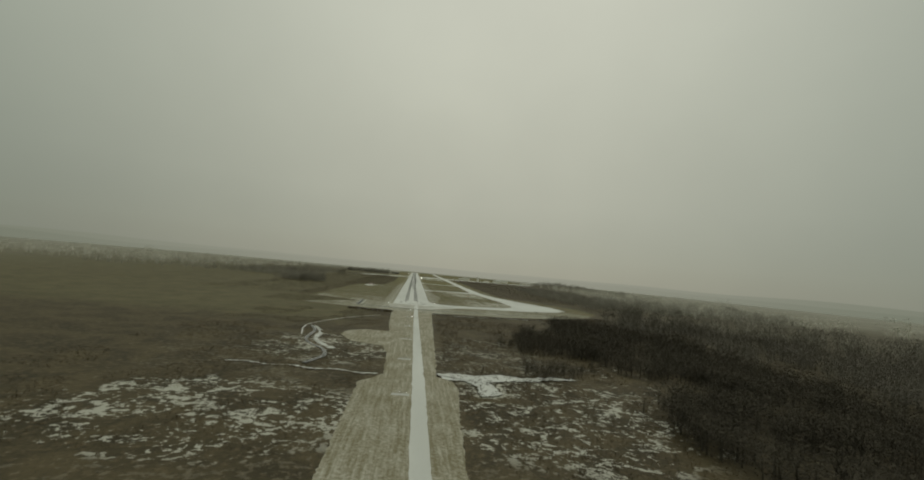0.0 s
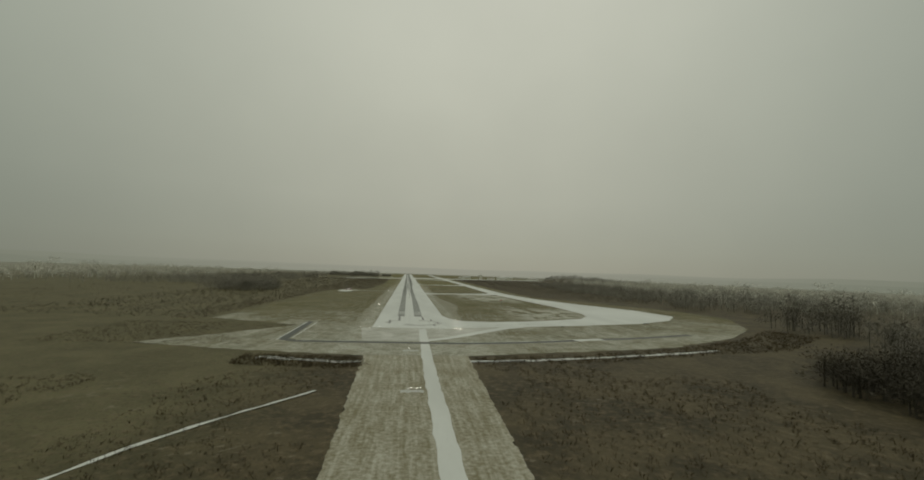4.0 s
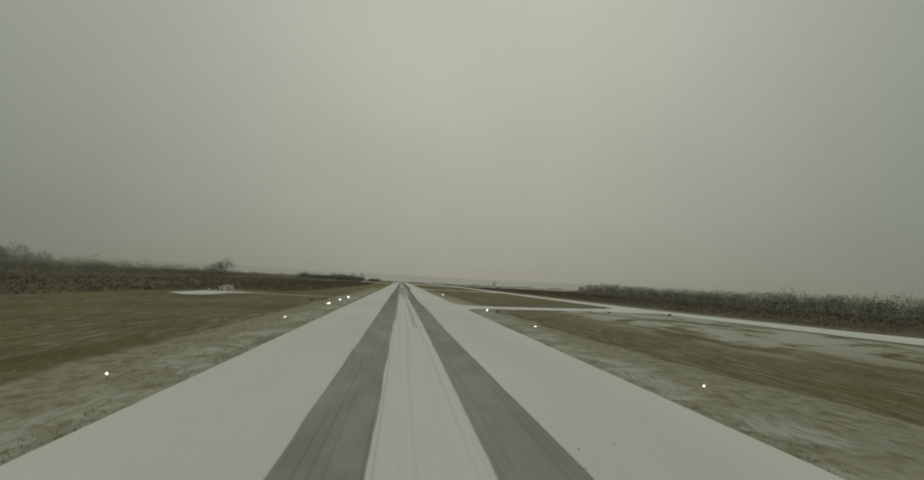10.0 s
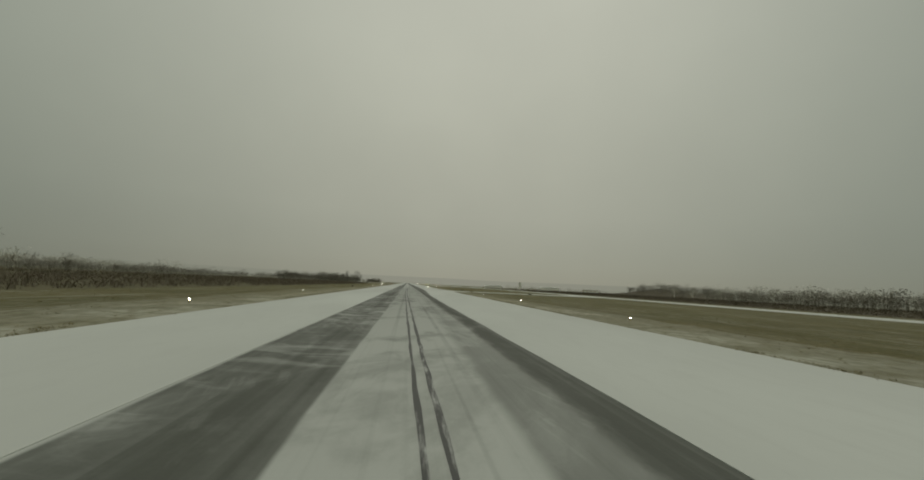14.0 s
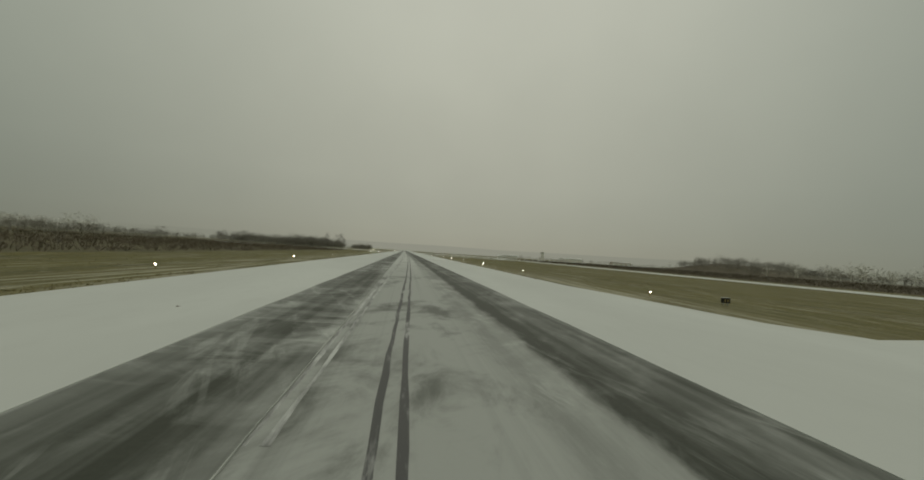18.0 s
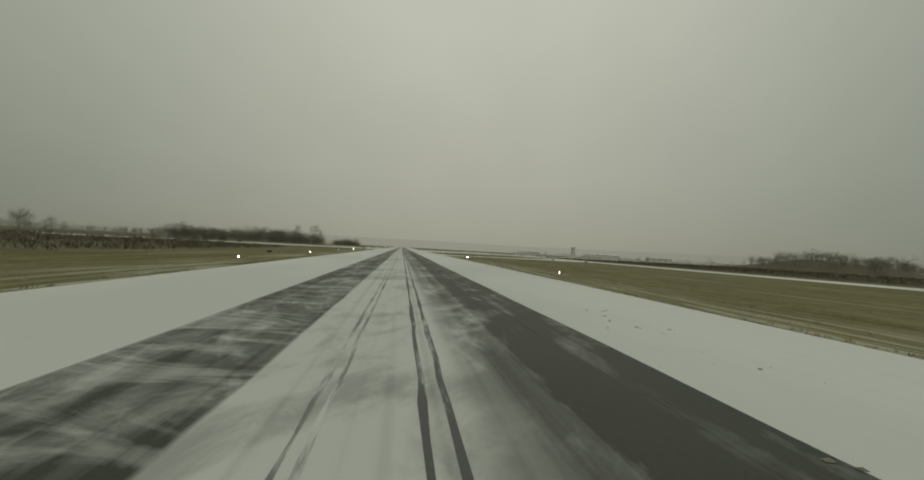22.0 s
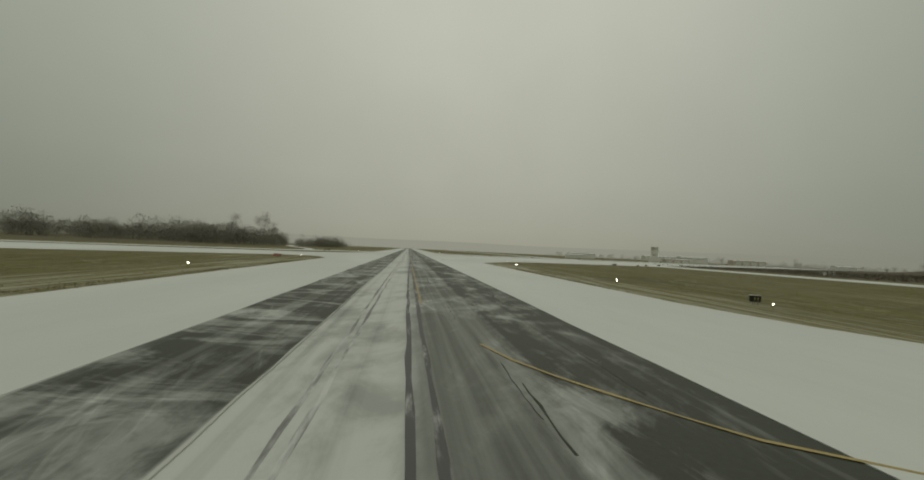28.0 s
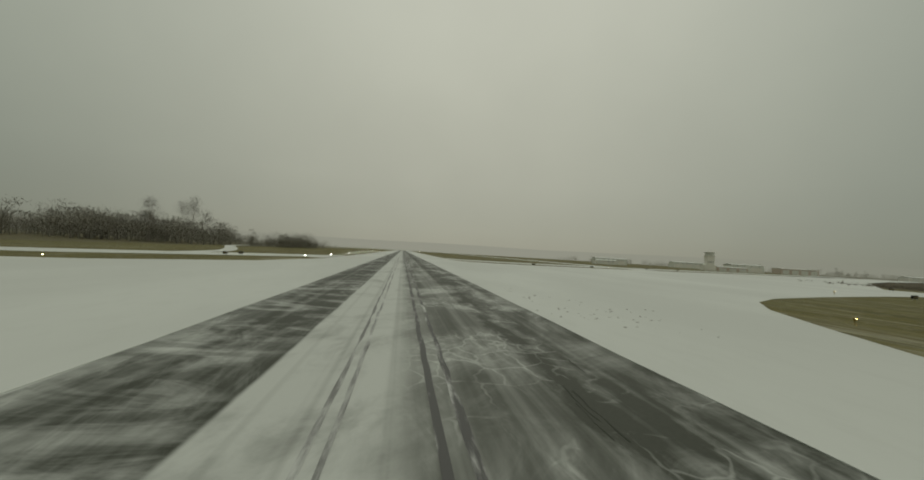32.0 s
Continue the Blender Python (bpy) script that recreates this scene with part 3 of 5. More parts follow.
def ragged(pts, step, amp, seed=1):
    """The outline pts with points every step metres, shifted unevenly by up to amp."""
    out = []
    for (x0, y0), (x1, y1) in zip(pts, pts[1:] + pts[:1]):
        n = max(1, int(math.hypot(x1 - x0, y1 - y0) / step))
        for k in range(n):
            x, y = x0 + (x1 - x0) * k / n, y0 + (y1 - y0) * k / n
            out.append((x + amp * (noise.noise((x * 0.3, y * 0.3, seed)) + 0.7 * noise.noise((x * 0.9, y * 0.9, seed + 4))),
                        y + amp * (noise.noise((x * 0.3, y * 0.3, seed + 7)) + 0.7 * noise.noise((x * 0.9, y * 0.9, seed + 9)))))
    return out


def sheet(name, pts, z, material, thick=0.06, label="", category="", kind="structure"):
    """A flat slab with the given outline, its top at z."""
    bm = bmesh.new()
    top = [bm.verts.new((x, y, z)) for x, y in pts]
    low = [bm.verts.new((x, y, z - thick)) for x, y in pts]
    f = bm.faces.new(top)
    if f.normal.z < 0 or f.calc_area() == 0:
        f.normal_update()
    f.normal_update()
    if f.normal.z < 0:
        f.normal_flip()
    n = len(pts)
    for k in range(n):
        bm.faces.new((top[k], low[k], low[(k + 1) % n], top[(k + 1) % n]))
    bmesh.ops.triangulate(bm, faces=[f])
    ob = part(name, bm, material, None)
    return tagged(ob, label, category, "", kind)


def smooth_line(pts, step=3.0):
    """Points along a Catmull-Rom line through pts."""
    p = [Vector(q) for q in pts]
    p = [p[0] * 2 - p[1]] + p + [p[-1] * 2 - p[-2]]
    out = []
    for a, b, c, d in zip(p, p[1:], p[2:], p[3:]):
        k = max(1, int((c - b).length / step))
        for i in range(k):
            t = i / k
            out.append(0.5 * ((2 * b) + (c - a) * t + (2 * a - 5 * b + 4 * c - d) * t * t + (3 * b - a - 3 * c + d) * t ** 3))
    out.append(p[-2])
    return out


def ribbon(name, pts, width, z, material, label="", category="", kind="structure", ragged=0.0, step=4.0, seed=1, thick=0.03):
    """A band along a line; its edges may be ragged."""
    rnd = random.Random(seed)
    line = smooth_line(pts, step)
    ws = width if isinstance(width, (list, tuple)) else (width, width)
    v, f, n = [], [], len(line)
    for k, q in enumerate(line):
        t = (line[min(k + 1, n - 1)] - line[max(k - 1, 0)]).normalized()
        s = Vector((-t.y, t.x))
        w = ws[0] + (ws[1] - ws[0]) * k / max(1, n - 1)
        for sign in (1, -1):
            e = q + s * sign * (w / 2 + rnd.uniform(-ragged, ragged))
            v += [(e.x, e.y, z), (e.x, e.y, z - thick)]
    for k in range(n - 1):
        a, b = 4 * k, 4 * k + 4
        f += [(a, a + 2, b + 2, b), (a, b, b + 1, a + 1), (a + 2, a + 3, b + 3, b + 2)]
    ob = new(name, mesh_of(name, v, f, material))
    return tagged(ob, label, category, "", kind)


# ---- the land and the airfield ----
def land():
    xs = np.unique(np.concatenate([np.linspace(-4600, -400, 12), np.linspace(-400, 400, 41), np.linspace(400, 4600, 12)]))
    ys = np.unique(np.concatenate([np.linspace(-3000, -700, 7), np.linspace(-700, 2400, 94), np.linspace(2400, 5600, 9)]))
    v = []
    for y in ys:
        for x in xs:
            flat = -110 < x < 300 and -130 < y < 2900
            z = -0.14 if flat else -0.25 + 0.5 * (noise.noise((x * 0.01, y * 0.01, 0)) - 0.4)
            v.append((x, y, z))
    w = len(xs)
    f = [(j * w + i, j * w + i + 1, (j + 1) * w + i + 1, (j + 1) * w + i) for j in range(len(ys) - 1) for i in range(w - 1)]
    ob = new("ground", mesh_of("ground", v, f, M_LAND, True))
    tagged(ob, "brown scrub land with rags of thin snow", "ground", "", "structure")


land()

TURF = [(-118, -58), (-70, -72), (-22, -80), (22, -80), (75, -68), (130, -54), (190, -20), (240, 25), (282, 95), (280, 165),
        (235, 255), (190, 330), (176, 420), (174, 1500), (300, 1640), (700, 1900), (700, 2800), (-104, 2800), (-104, 1700),
        (-120, 1440), (-190, 1340), (-190, 1210), (-120, 1236), (-66, 1207), (-59, 1150), (-56, 900), (-56, 700), (-60, 560), (-63, 470), (-75, 441), (-106, 434), (-118, 330), (-124, 30), (-96, 20), (-66, 6), (-92, -30)]
sheet("airfield_turf", ragged(TURF, 4.0, 1.6), -0.05, M_TURF, 0.2, "olive winter turf mown in rows, dusted with snow", "grass")
sheet("approach_strip", ragged([(-18, -700), (17, -700), (17, -430), (19.5, -392), (22.2, -362), (20.5, -352), (14, -346), (16, -285), (19, -180), (22, -80), (-20, -80),
                         (-17, -180), (-14, -225), (-30, -224), (-42, -234), (-44, -252), (-34, -274), (-15, -282), (-11, -300), (-9.5, -346), (-13, -353), (-18.4, -360), (-18.4, -392), (-17.8, -430)], 1.2, 0.7, 3),
      -0.07, M_STRIP, 0.2, "pale mown strip under thin snow before the runway", "grass")
sheet("runway", [(-23, 0), (23.6, 0), (23.6, 2750), (-23, 2750)], 0.0, M_RUN, 0.25, "asphalt runway under snow with two broomed dark lanes", "runway")
SNOW_L = [(-23.05, -0.3)] + [(-9.85 + 0.06 * math.sin(y * 0.31) + 0.08 * math.sin(y * 0.047), y) for y in range(63, 2740, 9)] + [(-23.05, 2740)]
RIM = ((0, 8.2), (200, 7.9), (275, 7.05), (345, 6.8), (415, 5.9), (590, 5.9), (620, 6.0), (680, 7.7), (735, 8.5), (1000, 8.6), (3000, 8.5))
rim_x = lambda y: float(np.interp(y, [q[0] for q in RIM], [q[1] for q in RIM]))
SNOW_R = [(23.65, -0.3)] + [(rim_x(y) + 0.06 * math.sin(y * 0.27 + 1) + 0.08 * math.sin(y * 0.041), y) for y in range(63, 2740, 9)] + [(23.65, 2740)]
sheet("snow_cover", SNOW_L, 0.02, M_SNOW, 0.03, "smooth white snow lying on the runway beside the lane", "snow")
sheet("snow_cover", SNOW_R, 0.02, M_SNOW, 0.03, "smooth white snow lying on the runway beside the lane", "snow")

def taxiway(name, pts, label, z=-0.012):
    return sheet(name, [tuple(p) for p in pts], z, M_SNOW, 0.12, label, "taxiway")


# the entrance at the threshold, its run-up bulge and the long parallel taxiway, in one piece
taxiway("taxiway_parallel", [(22.9, 4), (48, 9), (110, 26), (172, 47), (212, 74), (238, 108), (232, 165), (196, 240), (168, 320), (155, 420), (152, 600), (152, 2750), (130, 2750), (130, 800),
                             (129, 440), (132, 392), (140, 300), (152, 190), (154, 120), (148, 92), (134, 72), (89, 48), (52, 38.5), (38, 40), (31, 45), (27.5, 53), (25, 66), (22.9, 84)],
        "snow-covered taxiway running beside the runway", -0.022)
taxiway("taxiway_connector", [(22.9, 346), (25, 357), (28, 361.5), (35, 365), (48, 368), (64, 374), (92, 383), (131, 387), (131, 446), (124, 424), (105, 412), (90, 405), (67, 394), (43, 386), (32, 385), (27, 387), (24.2, 396), (22.9, 414)], "snow-covered connector between runway and taxiway")
taxiway("taxiway_connector", [(22.9, 700), (25, 712), (27.5, 721), (36, 728), (46, 731), (75, 737), (101, 741), (131, 746), (131, 806), (120, 786), (112, 777), (93, 768), (57, 754), (36, 747), (30, 746), (27, 752), (25.2, 774), (22.9, 795)], "snow-covered connector between runway and taxiway")
taxiway("taxiway_connector", [(22.9, 1178), (31, 1189), (45, 1197), (98, 1207), (131, 1210), (131, 1290), (122, 1268), (98, 1245), (60, 1224), (45, 1215), (37, 1213), (32, 1215), (28, 1219), (25.5, 1226), (22.9, 1245)], "snow-covered connector between runway and taxiway")
taxiway("crossing_apron", [(22.9, 1335), (26, 1343), (30, 1351), (36, 1362), (43, 1371), (52, 1378), (70, 1387), (98, 1399), (131, 1410), (152, 1440), (260, 1530), (420, 1640), (700, 1800), (700, 1870), (420, 1700), (230, 1600), (130, 1545), (62, 1518), (42, 1514), (30, 1520), (22.9, 1536)], "wide snow-covered crossing pavement")
taxiway("crossing_west", [(-22.9, 1322), (-27, 1334), (-31, 1338), (-38, 1336), (-76, 1298), (-190, 1190), (-230, 1245), (-110, 1345), (-46, 1392), (-30, 1416), (-26, 1440), (-22.9, 1456)], "snow-covered pavement crossing the runway")
taxiway("taxiway_west", [(-22.9, 1458), (-31, 1462), (-62, 1408), (-120, 1352), (-250, 1262), (-258, 1274), (-128, 1366), (-76, 1418), (-44, 1476), (-30, 1496), (-22.9, 1512)], "narrow snow-covered taxiway beyond the crossing", -0.018)
ribbon("service_track", [(-58, 1440), (-62, 1480), (-78, 1530), (-99, 1585), (-115, 1629), (-134, 1720), (-150, 1850)], (5, 7), -0.026, M_SNOW, "snowy track between two woods", "track")

taxiway("taxiway_north", [(22.9, 1552), (40, 1538), (62, 1537), (130, 1564), (230, 1621), (420, 1723), (700, 1892), (700, 1930), (420, 1760), (230, 1656), (130, 1598), (60, 1572), (40, 1574), (22.9, 1590)], "snow-covered taxiway beyond the crossing pavement", -0.016)

# the access lane, the slanting link and the perimeter road in front of the threshold
ribbon("access_lane", [(5.6, -700), (5.6, -430), (5.8, -350), (5.4, -200), (5.2, -100), (5.6, -50), (6.2, -1)], (6.4, 4.0), -0.045, M_SNOW, "straight white snow-covered lane through the approach strip", "lane", ragged=0.25)
ribbon("access_lane", [(5.6, -47), (5.8, -25), (6.2, -1)], (4.6, 4.0), -0.026, M_SNOW, "straight white snow-covered lane before the threshold", "lane", ragged=0.25, thick=0.006)
ribbon("slanting_link", [(6, -44), (20, -33), (42, -9), (58, 8), (70, 16)], (4, 8), -0.03, M_SNOW, "snow-covered link slanting to the taxiway", "lane", ragged=0.3)
sheet("blast_pad", [(-24, -46), (6, -44), (56, 6), (44, 8.5), (22.9, 3.6), (22.9, -0.5), (-23, -0.5), (-29, -2)], -0.034, M_PAD, 0.08, "half-swept pale snow before the threshold", "pavement")
ribbon("perimeter_road", [(-63, 22), (-61.5, -10), (-60, -45), (-54, -49.2), (-20, -50), (25, -50), (60, -44), (94, -34), (130, -24), (172, -8)], 4.6, -0.03, M_ROAD, "dark wet perimeter road", "road", ragged=0.15)
ribbon("snow_patch", [(86, -36.5), (96, -33), (103, -31)], 5.6, -0.02, M_SNOW, "snow patch lying over the perimeter road", "snow", ragged=0.6)
for side in (-1, 1):
    ribbon("road_snow_edge", [(-61 + side * 3.0, 20), (-60 + side * 2.8, -44 + side * 3)], 0.7, -0.025, M_SNOW, "thin snow ridge along the road", "snow", ragged=0.25)
ribbon("road_snow_edge", [(-52, -46.4), (-20, -47), (25, -47), (60, -41), (92, -31)], 0.4, -0.025, M_SNOW, "thin snow ridge along the road", "snow", ragged=0.3)

def road_joints():
    """Snow caught in the joints of the perimeter road: cross joints and two long ones."""
    line = smooth_line([(-20, -50), (25, -50), (60, -44), (94, -34), (130, -24)], 2.4)
    v, f = [], []

    def strip(a, b, w):
        t = (b - a).normalized()
        n = Vector((-t.y, t.x)) * w / 2
        k = len(v)
        v.extend([(q.x, q.y, -0.025) for q in (a - n, a + n, b + n, b - n)])
        f.append((k, k + 3, k + 2, k + 1))

    for a, b in zip(line, line[1:]):
        t = (b - a).normalized()
        n = Vector((-t.y, t.x))
        strip(a - n * 2.1, a + n * 2.1, 0.07)
        for o in (-0.75, 0.75):
            strip(a + n * o, b + n * o, 0.05)
    ob = new("joint_snow", mesh_of("joint_snow", v, f, M_JOINT))
    tagged(ob, "thin snow lines in the joints of the road", "snow", "", "structure")


road_joints()

# ditches, frozen pools and tracks in the scrub
ribbon("frozen_ditch", [(-58, -85), (-46, -88), (-30, -92), (-16, -92)], (4.5, 3.5), -0.09, M_SNOW, "snow-filled ditch in the brush", "ditch", ragged=0.8)
ribbon("frozen_ditch", [(16, -91), (38, -89), (72, -82), (120, -70), (150, -60)], (3.4, 2.4), -0.09, M_SNOW, "snow-edged ditch in the brush", "ditch", ragged=0.7)
ribbon("ditch_water", [(18, -92), (30, -91), (44, -88.5)], 2.0, -0.08, M_ICE, "dark open water in the ditch", "water", ragged=0.3)
sheet("frozen_pool", ragged([(13, -341), (20, -337), (34, -338), (44, -334), (58, -337), (72, -332), (84, -334), (70, -338), (58, -342), (44, -346), (37, -350), (40, -366), (30, -372), (31, -356), (27, -350), (18, -348)], 1.0, 1.8, 5), -0.09, M_SNOW, 0.06, "frozen snow-covered pool in the scrub", "pool")
ribbon("scrub_track", [(-78, -341), (-69, -339.5), (-60, -343), (-50, -341.5), (-41, -345), (-30, -343.5), (-20, -347), (-12, -346)], 0.9, -0.09, M_SNOW, "narrow snowy track through the scrub", "track", ragged=0.75, step=1.5)
ribbon("creek", [(-69, -224), (-62, -245), (-60, -275), (-54, -290), (-45, -302), (-41, -318), (-46, -336)], 2.0, -0.085, M_ICE, "dark winding creek with snowy banks", "creek", ragged=0.5)
ribbon("snow_bank", [(-66, -226), (-58, -247), (-55, -272), (-49, -287), (-40, -300)], 2.2, -0.1, M_SNOW, "snow bank along the creek", "snow", ragged=1.6, step=1.6)
ribbon("scrub_track", [(-66, -262), (-72, -230), (-68, -205), (-52, -165), (-28, -130)], 0.9, -0.09, M_SNOW, "narrow snowy track through the scrub", "track", ragged=0.4)

# swept marks at the threshold
def ring(name, c, r, w, a0, a1, z, material, label, squash=1.0):
    pts = [(c[0] + r * math.sin(a0 + (a1 - a0) * k / 40), c[1] + squash * r * math.cos(a0 + (a1 - a0) * k / 40)) for k in range(41)]
    return ribbon(name, pts, w, z, material, label, "swept mark", ragged=0.15, step=2.0, thick=0.004)


ring("swept_arc", (2, 26), 15.5, 4.6, 0.2, 3.6, 0.024, M_GREY, "half-swept arc in the snow", 0.8)
ring("swept_arc", (-1, 26), 14.5, 3.0, 4.4, 5.9, 0.028, M_GREY, "half-swept arc in the snow", 0.8)
for x, y0, y1, w in ((-14, 20, 38, 1.3), (-8.1, 36, 62, 1.5), (8.2, 41, 62, 1.2), (13.4, 38, 46, 1.2), (14.2, 12, 20, 1.3), (17.2, 24, 31, 0.6)):
    ribbon("bare_bar", [(x, y0), (x * 1.005, y1)], w, 0.034, M_BLACK, "bare dark asphalt bar between snow", "swept mark", ragged=0.06, step=1.5, thick=0.004)
for k, (x0, y0, x1, y1) in enumerate(((-4, 20, 1.5, 15.5), (-4.5, 17.5, 2, 14.6), (-3, 16, 2.4, 13.2), (4, 11.4, 9, 9.6))):
    ribbon("scrape_mark", [(x0, y0), ((x0 + x1) / 2, (y0 + y1) / 2 - 0.5), (x1, y1)], 0.5, 0.038 + 0.003 * k, M_BLACK, "scrape of a plough on the runway", "swept mark", ragged=0.12, step=0.8, thick=0.004)


def numeral(name, strokes, label):
    """One block numeral: painted strokes, each a four-cornered patch."""
    v, f = [], []
    for q in strokes:
        k = len(v)
        v += [(x, y, 0.008) for x, y in q] + [(x, y, 0.003) for x, y in q]
        f += [tuple(range(k, k + 4))] + [(k + i, k + 4 + i, k + 4 + (i + 1) % 4, k + (i + 1) % 4) for i in range(4)]
    ob = new(name, mesh_of(name, v, f, M_NUMERAL))
    return tagged(ob, label, "marking", "", "structure")


numeral("runway_numeral_2", [((-10.6, 94.9), (-4.9, 94.7), (-4.9, 98.4), (-10.6, 98.4)), ((-10.6, 93.0), (-9.4, 93.0), (-9.4, 94.9), (-10.6, 94.9)),
                             ((-5.8, 91.6), (-4.9, 91.0), (-4.9, 94.7), (-5.8, 94.8)), ((-5.3, 88.9), (-4.7, 91.0), (-5.9, 91.6), (-10.4, 85.4)),
                             ((-9.2, 81.4), (-5.3, 88.9), (-10.4, 85.4), (-10.4, 81.4)), ((-10.4, 77.9), (-4.5, 77.8), (-4.5, 81.0), (-10.4, 81.4))],
        "white painted block numeral two on the broomed lane")
numeral("runway_numeral_3", [((1.5, 94.6), (7.6, 94.4), (7.6, 98.0), (1.5, 98.1)), ((6.5, 92.7), (7.6, 92.2), (7.6, 94.4), (6.7, 94.5)),
                             ((3.6, 89.3), (6.0, 89.2), (7.6, 90.8), (6.5, 92.7)), ((3.6, 89.3), (6.5, 86.6), (7.6, 88.0), (6.0, 89.1)),
                             ((1.9, 77.1), (7.6, 76.9), (7.6, 80.2), (1.9, 80.5))],
        "white painted block numeral three on the broomed lane")

for pts in ([(2.5, 1218.5), (3.2, 1216), (4.2, 1214), (7.2, 1209.5), (9.3, 1208)], [(0.4, 1231), (0.35, 1250), (0.3, 1275), (0.25, 1300)]):
    ribbon("yellow_line", pts, 0.14, 0.026, M_YELLOW, "yellow painted lead-off line, half under snow", "marking", step=1.5, thick=0.004, ragged=0.04)

# thin ridges of snow left by the broom along the lanes
for x, y0, y1, w in ((-4.62, 570, 760, 0.05), (-4.66, 1190, 1260, 0.07)):
    ribbon("snow_ridge", [(x, y0), (x + 0.06, y0 + (y1 - y0) * 0.35), (x - 0.05, y0 + (y1 - y0) * 0.7), (x, y1)], w, 0.045, M_GREY, "thin ridge of snow along the broomed lane", "snow ridge", ragged=0.035, step=2.4, thick=0.05)

# wheel tracks of an earlier landing
TRK = [("e", 0.17, 0.19, [(-4.4, 292), (-4.45, 340), (-4.55, 425), (-4.6, 455)]), ("w", 0.14, 0.19, [(-4.4, 730), (-3.9, 780), (-3.05, 839), (-2.6, 892), (-2.4, 945), (-2.3, 1046), (-2.3, 1092), (-2.8, 1180), (-2.9, 1245), (-2.6, 1290), (-2.2, 1335), (-2.2, 1500), (-2.2, 1800)]),
       ("e", 0.20, 0.31, [(0.35, 278), (0.2, 340), (-0.4, 420), (-1.4, 520), (-2.05, 614), (-2.2, 675), (-1.9, 730), (-1.0, 785), (-0.4, 838), (0.0, 892), (0.4, 945), (0.45, 1046), (0.6, 1091), (0.0, 1170), (-0.2, 1240), (0.1, 1300), (0.5, 1335), (0.5, 1500), (0.5, 1800)])]
for key, w, gap, pts in TRK:
    for off in (-gap, gap):
        ribbon("tyre_track", [(x + off, y) for x, y in pts], w, 0.006, M_TRACK if key == "e" else M_TRACK_FAINT, "dark tyre track in the snow", "track mark", step=2.5, ragged=0.05, seed=5 + int(off * 10), thick=0.004)

# torn seams of the older asphalt, half blown over
rnd_seam = random.Random(17)
for x0, y, end, lines in ((4.7, 640, 1345, 3), (2.4, 1040, 1345, 2), (6.0, 860, 1345, 4)):
    while y < end:
        n, x1 = rnd_seam.uniform(4.0, 11.0), x0 + rnd_seam.gauss(0, 0.35)
        for k in range(rnd_seam.randint(1, lines)):
            a, ln = y + rnd_seam.uniform(0, n * 0.5), n * rnd_seam.uniform(0.35, 0.9)
            pts = [(x1 + 0.17 * k + 0.02 * q + rnd_seam.gauss(0, 0.025), a + ln * q / 5) for q in range(6)]
            ribbon("pavement_seam", pts, rnd_seam.uniform(0.025, 0.06), 0.006, M_SEAM, "dark torn seam in the asphalt", "seam", step=0.5, ragged=0.03, seed=int(a * 7), thick=0.004)
        y += n + rnd_seam.uniform(6.0, 26.0)

for off in (0.0, 1.6):
    ribbon("tyre_track", [(32 + off, 12 - off), (50, 18 - off), (68, 25.6 - off), (86, 34 - off), (112, 48 - off)], 0.16, -0.006, M_TRACK_FAINT, "faint tyre track curving along the taxiway", "track mark", step=2.0, ragged=0.05, thick=0.004)

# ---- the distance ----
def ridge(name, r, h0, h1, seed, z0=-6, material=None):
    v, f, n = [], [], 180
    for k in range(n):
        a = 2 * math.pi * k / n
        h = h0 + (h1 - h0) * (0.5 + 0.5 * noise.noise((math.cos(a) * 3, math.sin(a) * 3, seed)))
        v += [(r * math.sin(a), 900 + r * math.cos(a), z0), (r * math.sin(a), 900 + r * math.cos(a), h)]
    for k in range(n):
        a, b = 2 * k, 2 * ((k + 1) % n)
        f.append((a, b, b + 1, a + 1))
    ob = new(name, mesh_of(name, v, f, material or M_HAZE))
    tagged(ob, "backdrop ring glowing in the haze's colour at the horizon", "backdrop", "", "structure")


# both rings glow by themselves: haze put into emission over the far land
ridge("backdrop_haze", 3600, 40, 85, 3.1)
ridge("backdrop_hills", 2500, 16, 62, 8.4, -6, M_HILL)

# ---- trees and brush ----
def limb(v, f, a, b, ra, rb, n=5):
    d = (b - a).normalized()
    s = d.orthogonal().normalized()
    t = d.cross(s)
    k0 = len(v)
    for q, r in ((a, ra), (b, rb)):
        for k in range(n):
            an = 2 * math.pi * k / n
            v.append(q + (s * math.cos(an) + t * math.sin(an)) * r)
    for k in range(n):
        f.append((k0 + k, k0 + (k + 1) % n, k0 + n + (k + 1) % n, k0 + n + k))


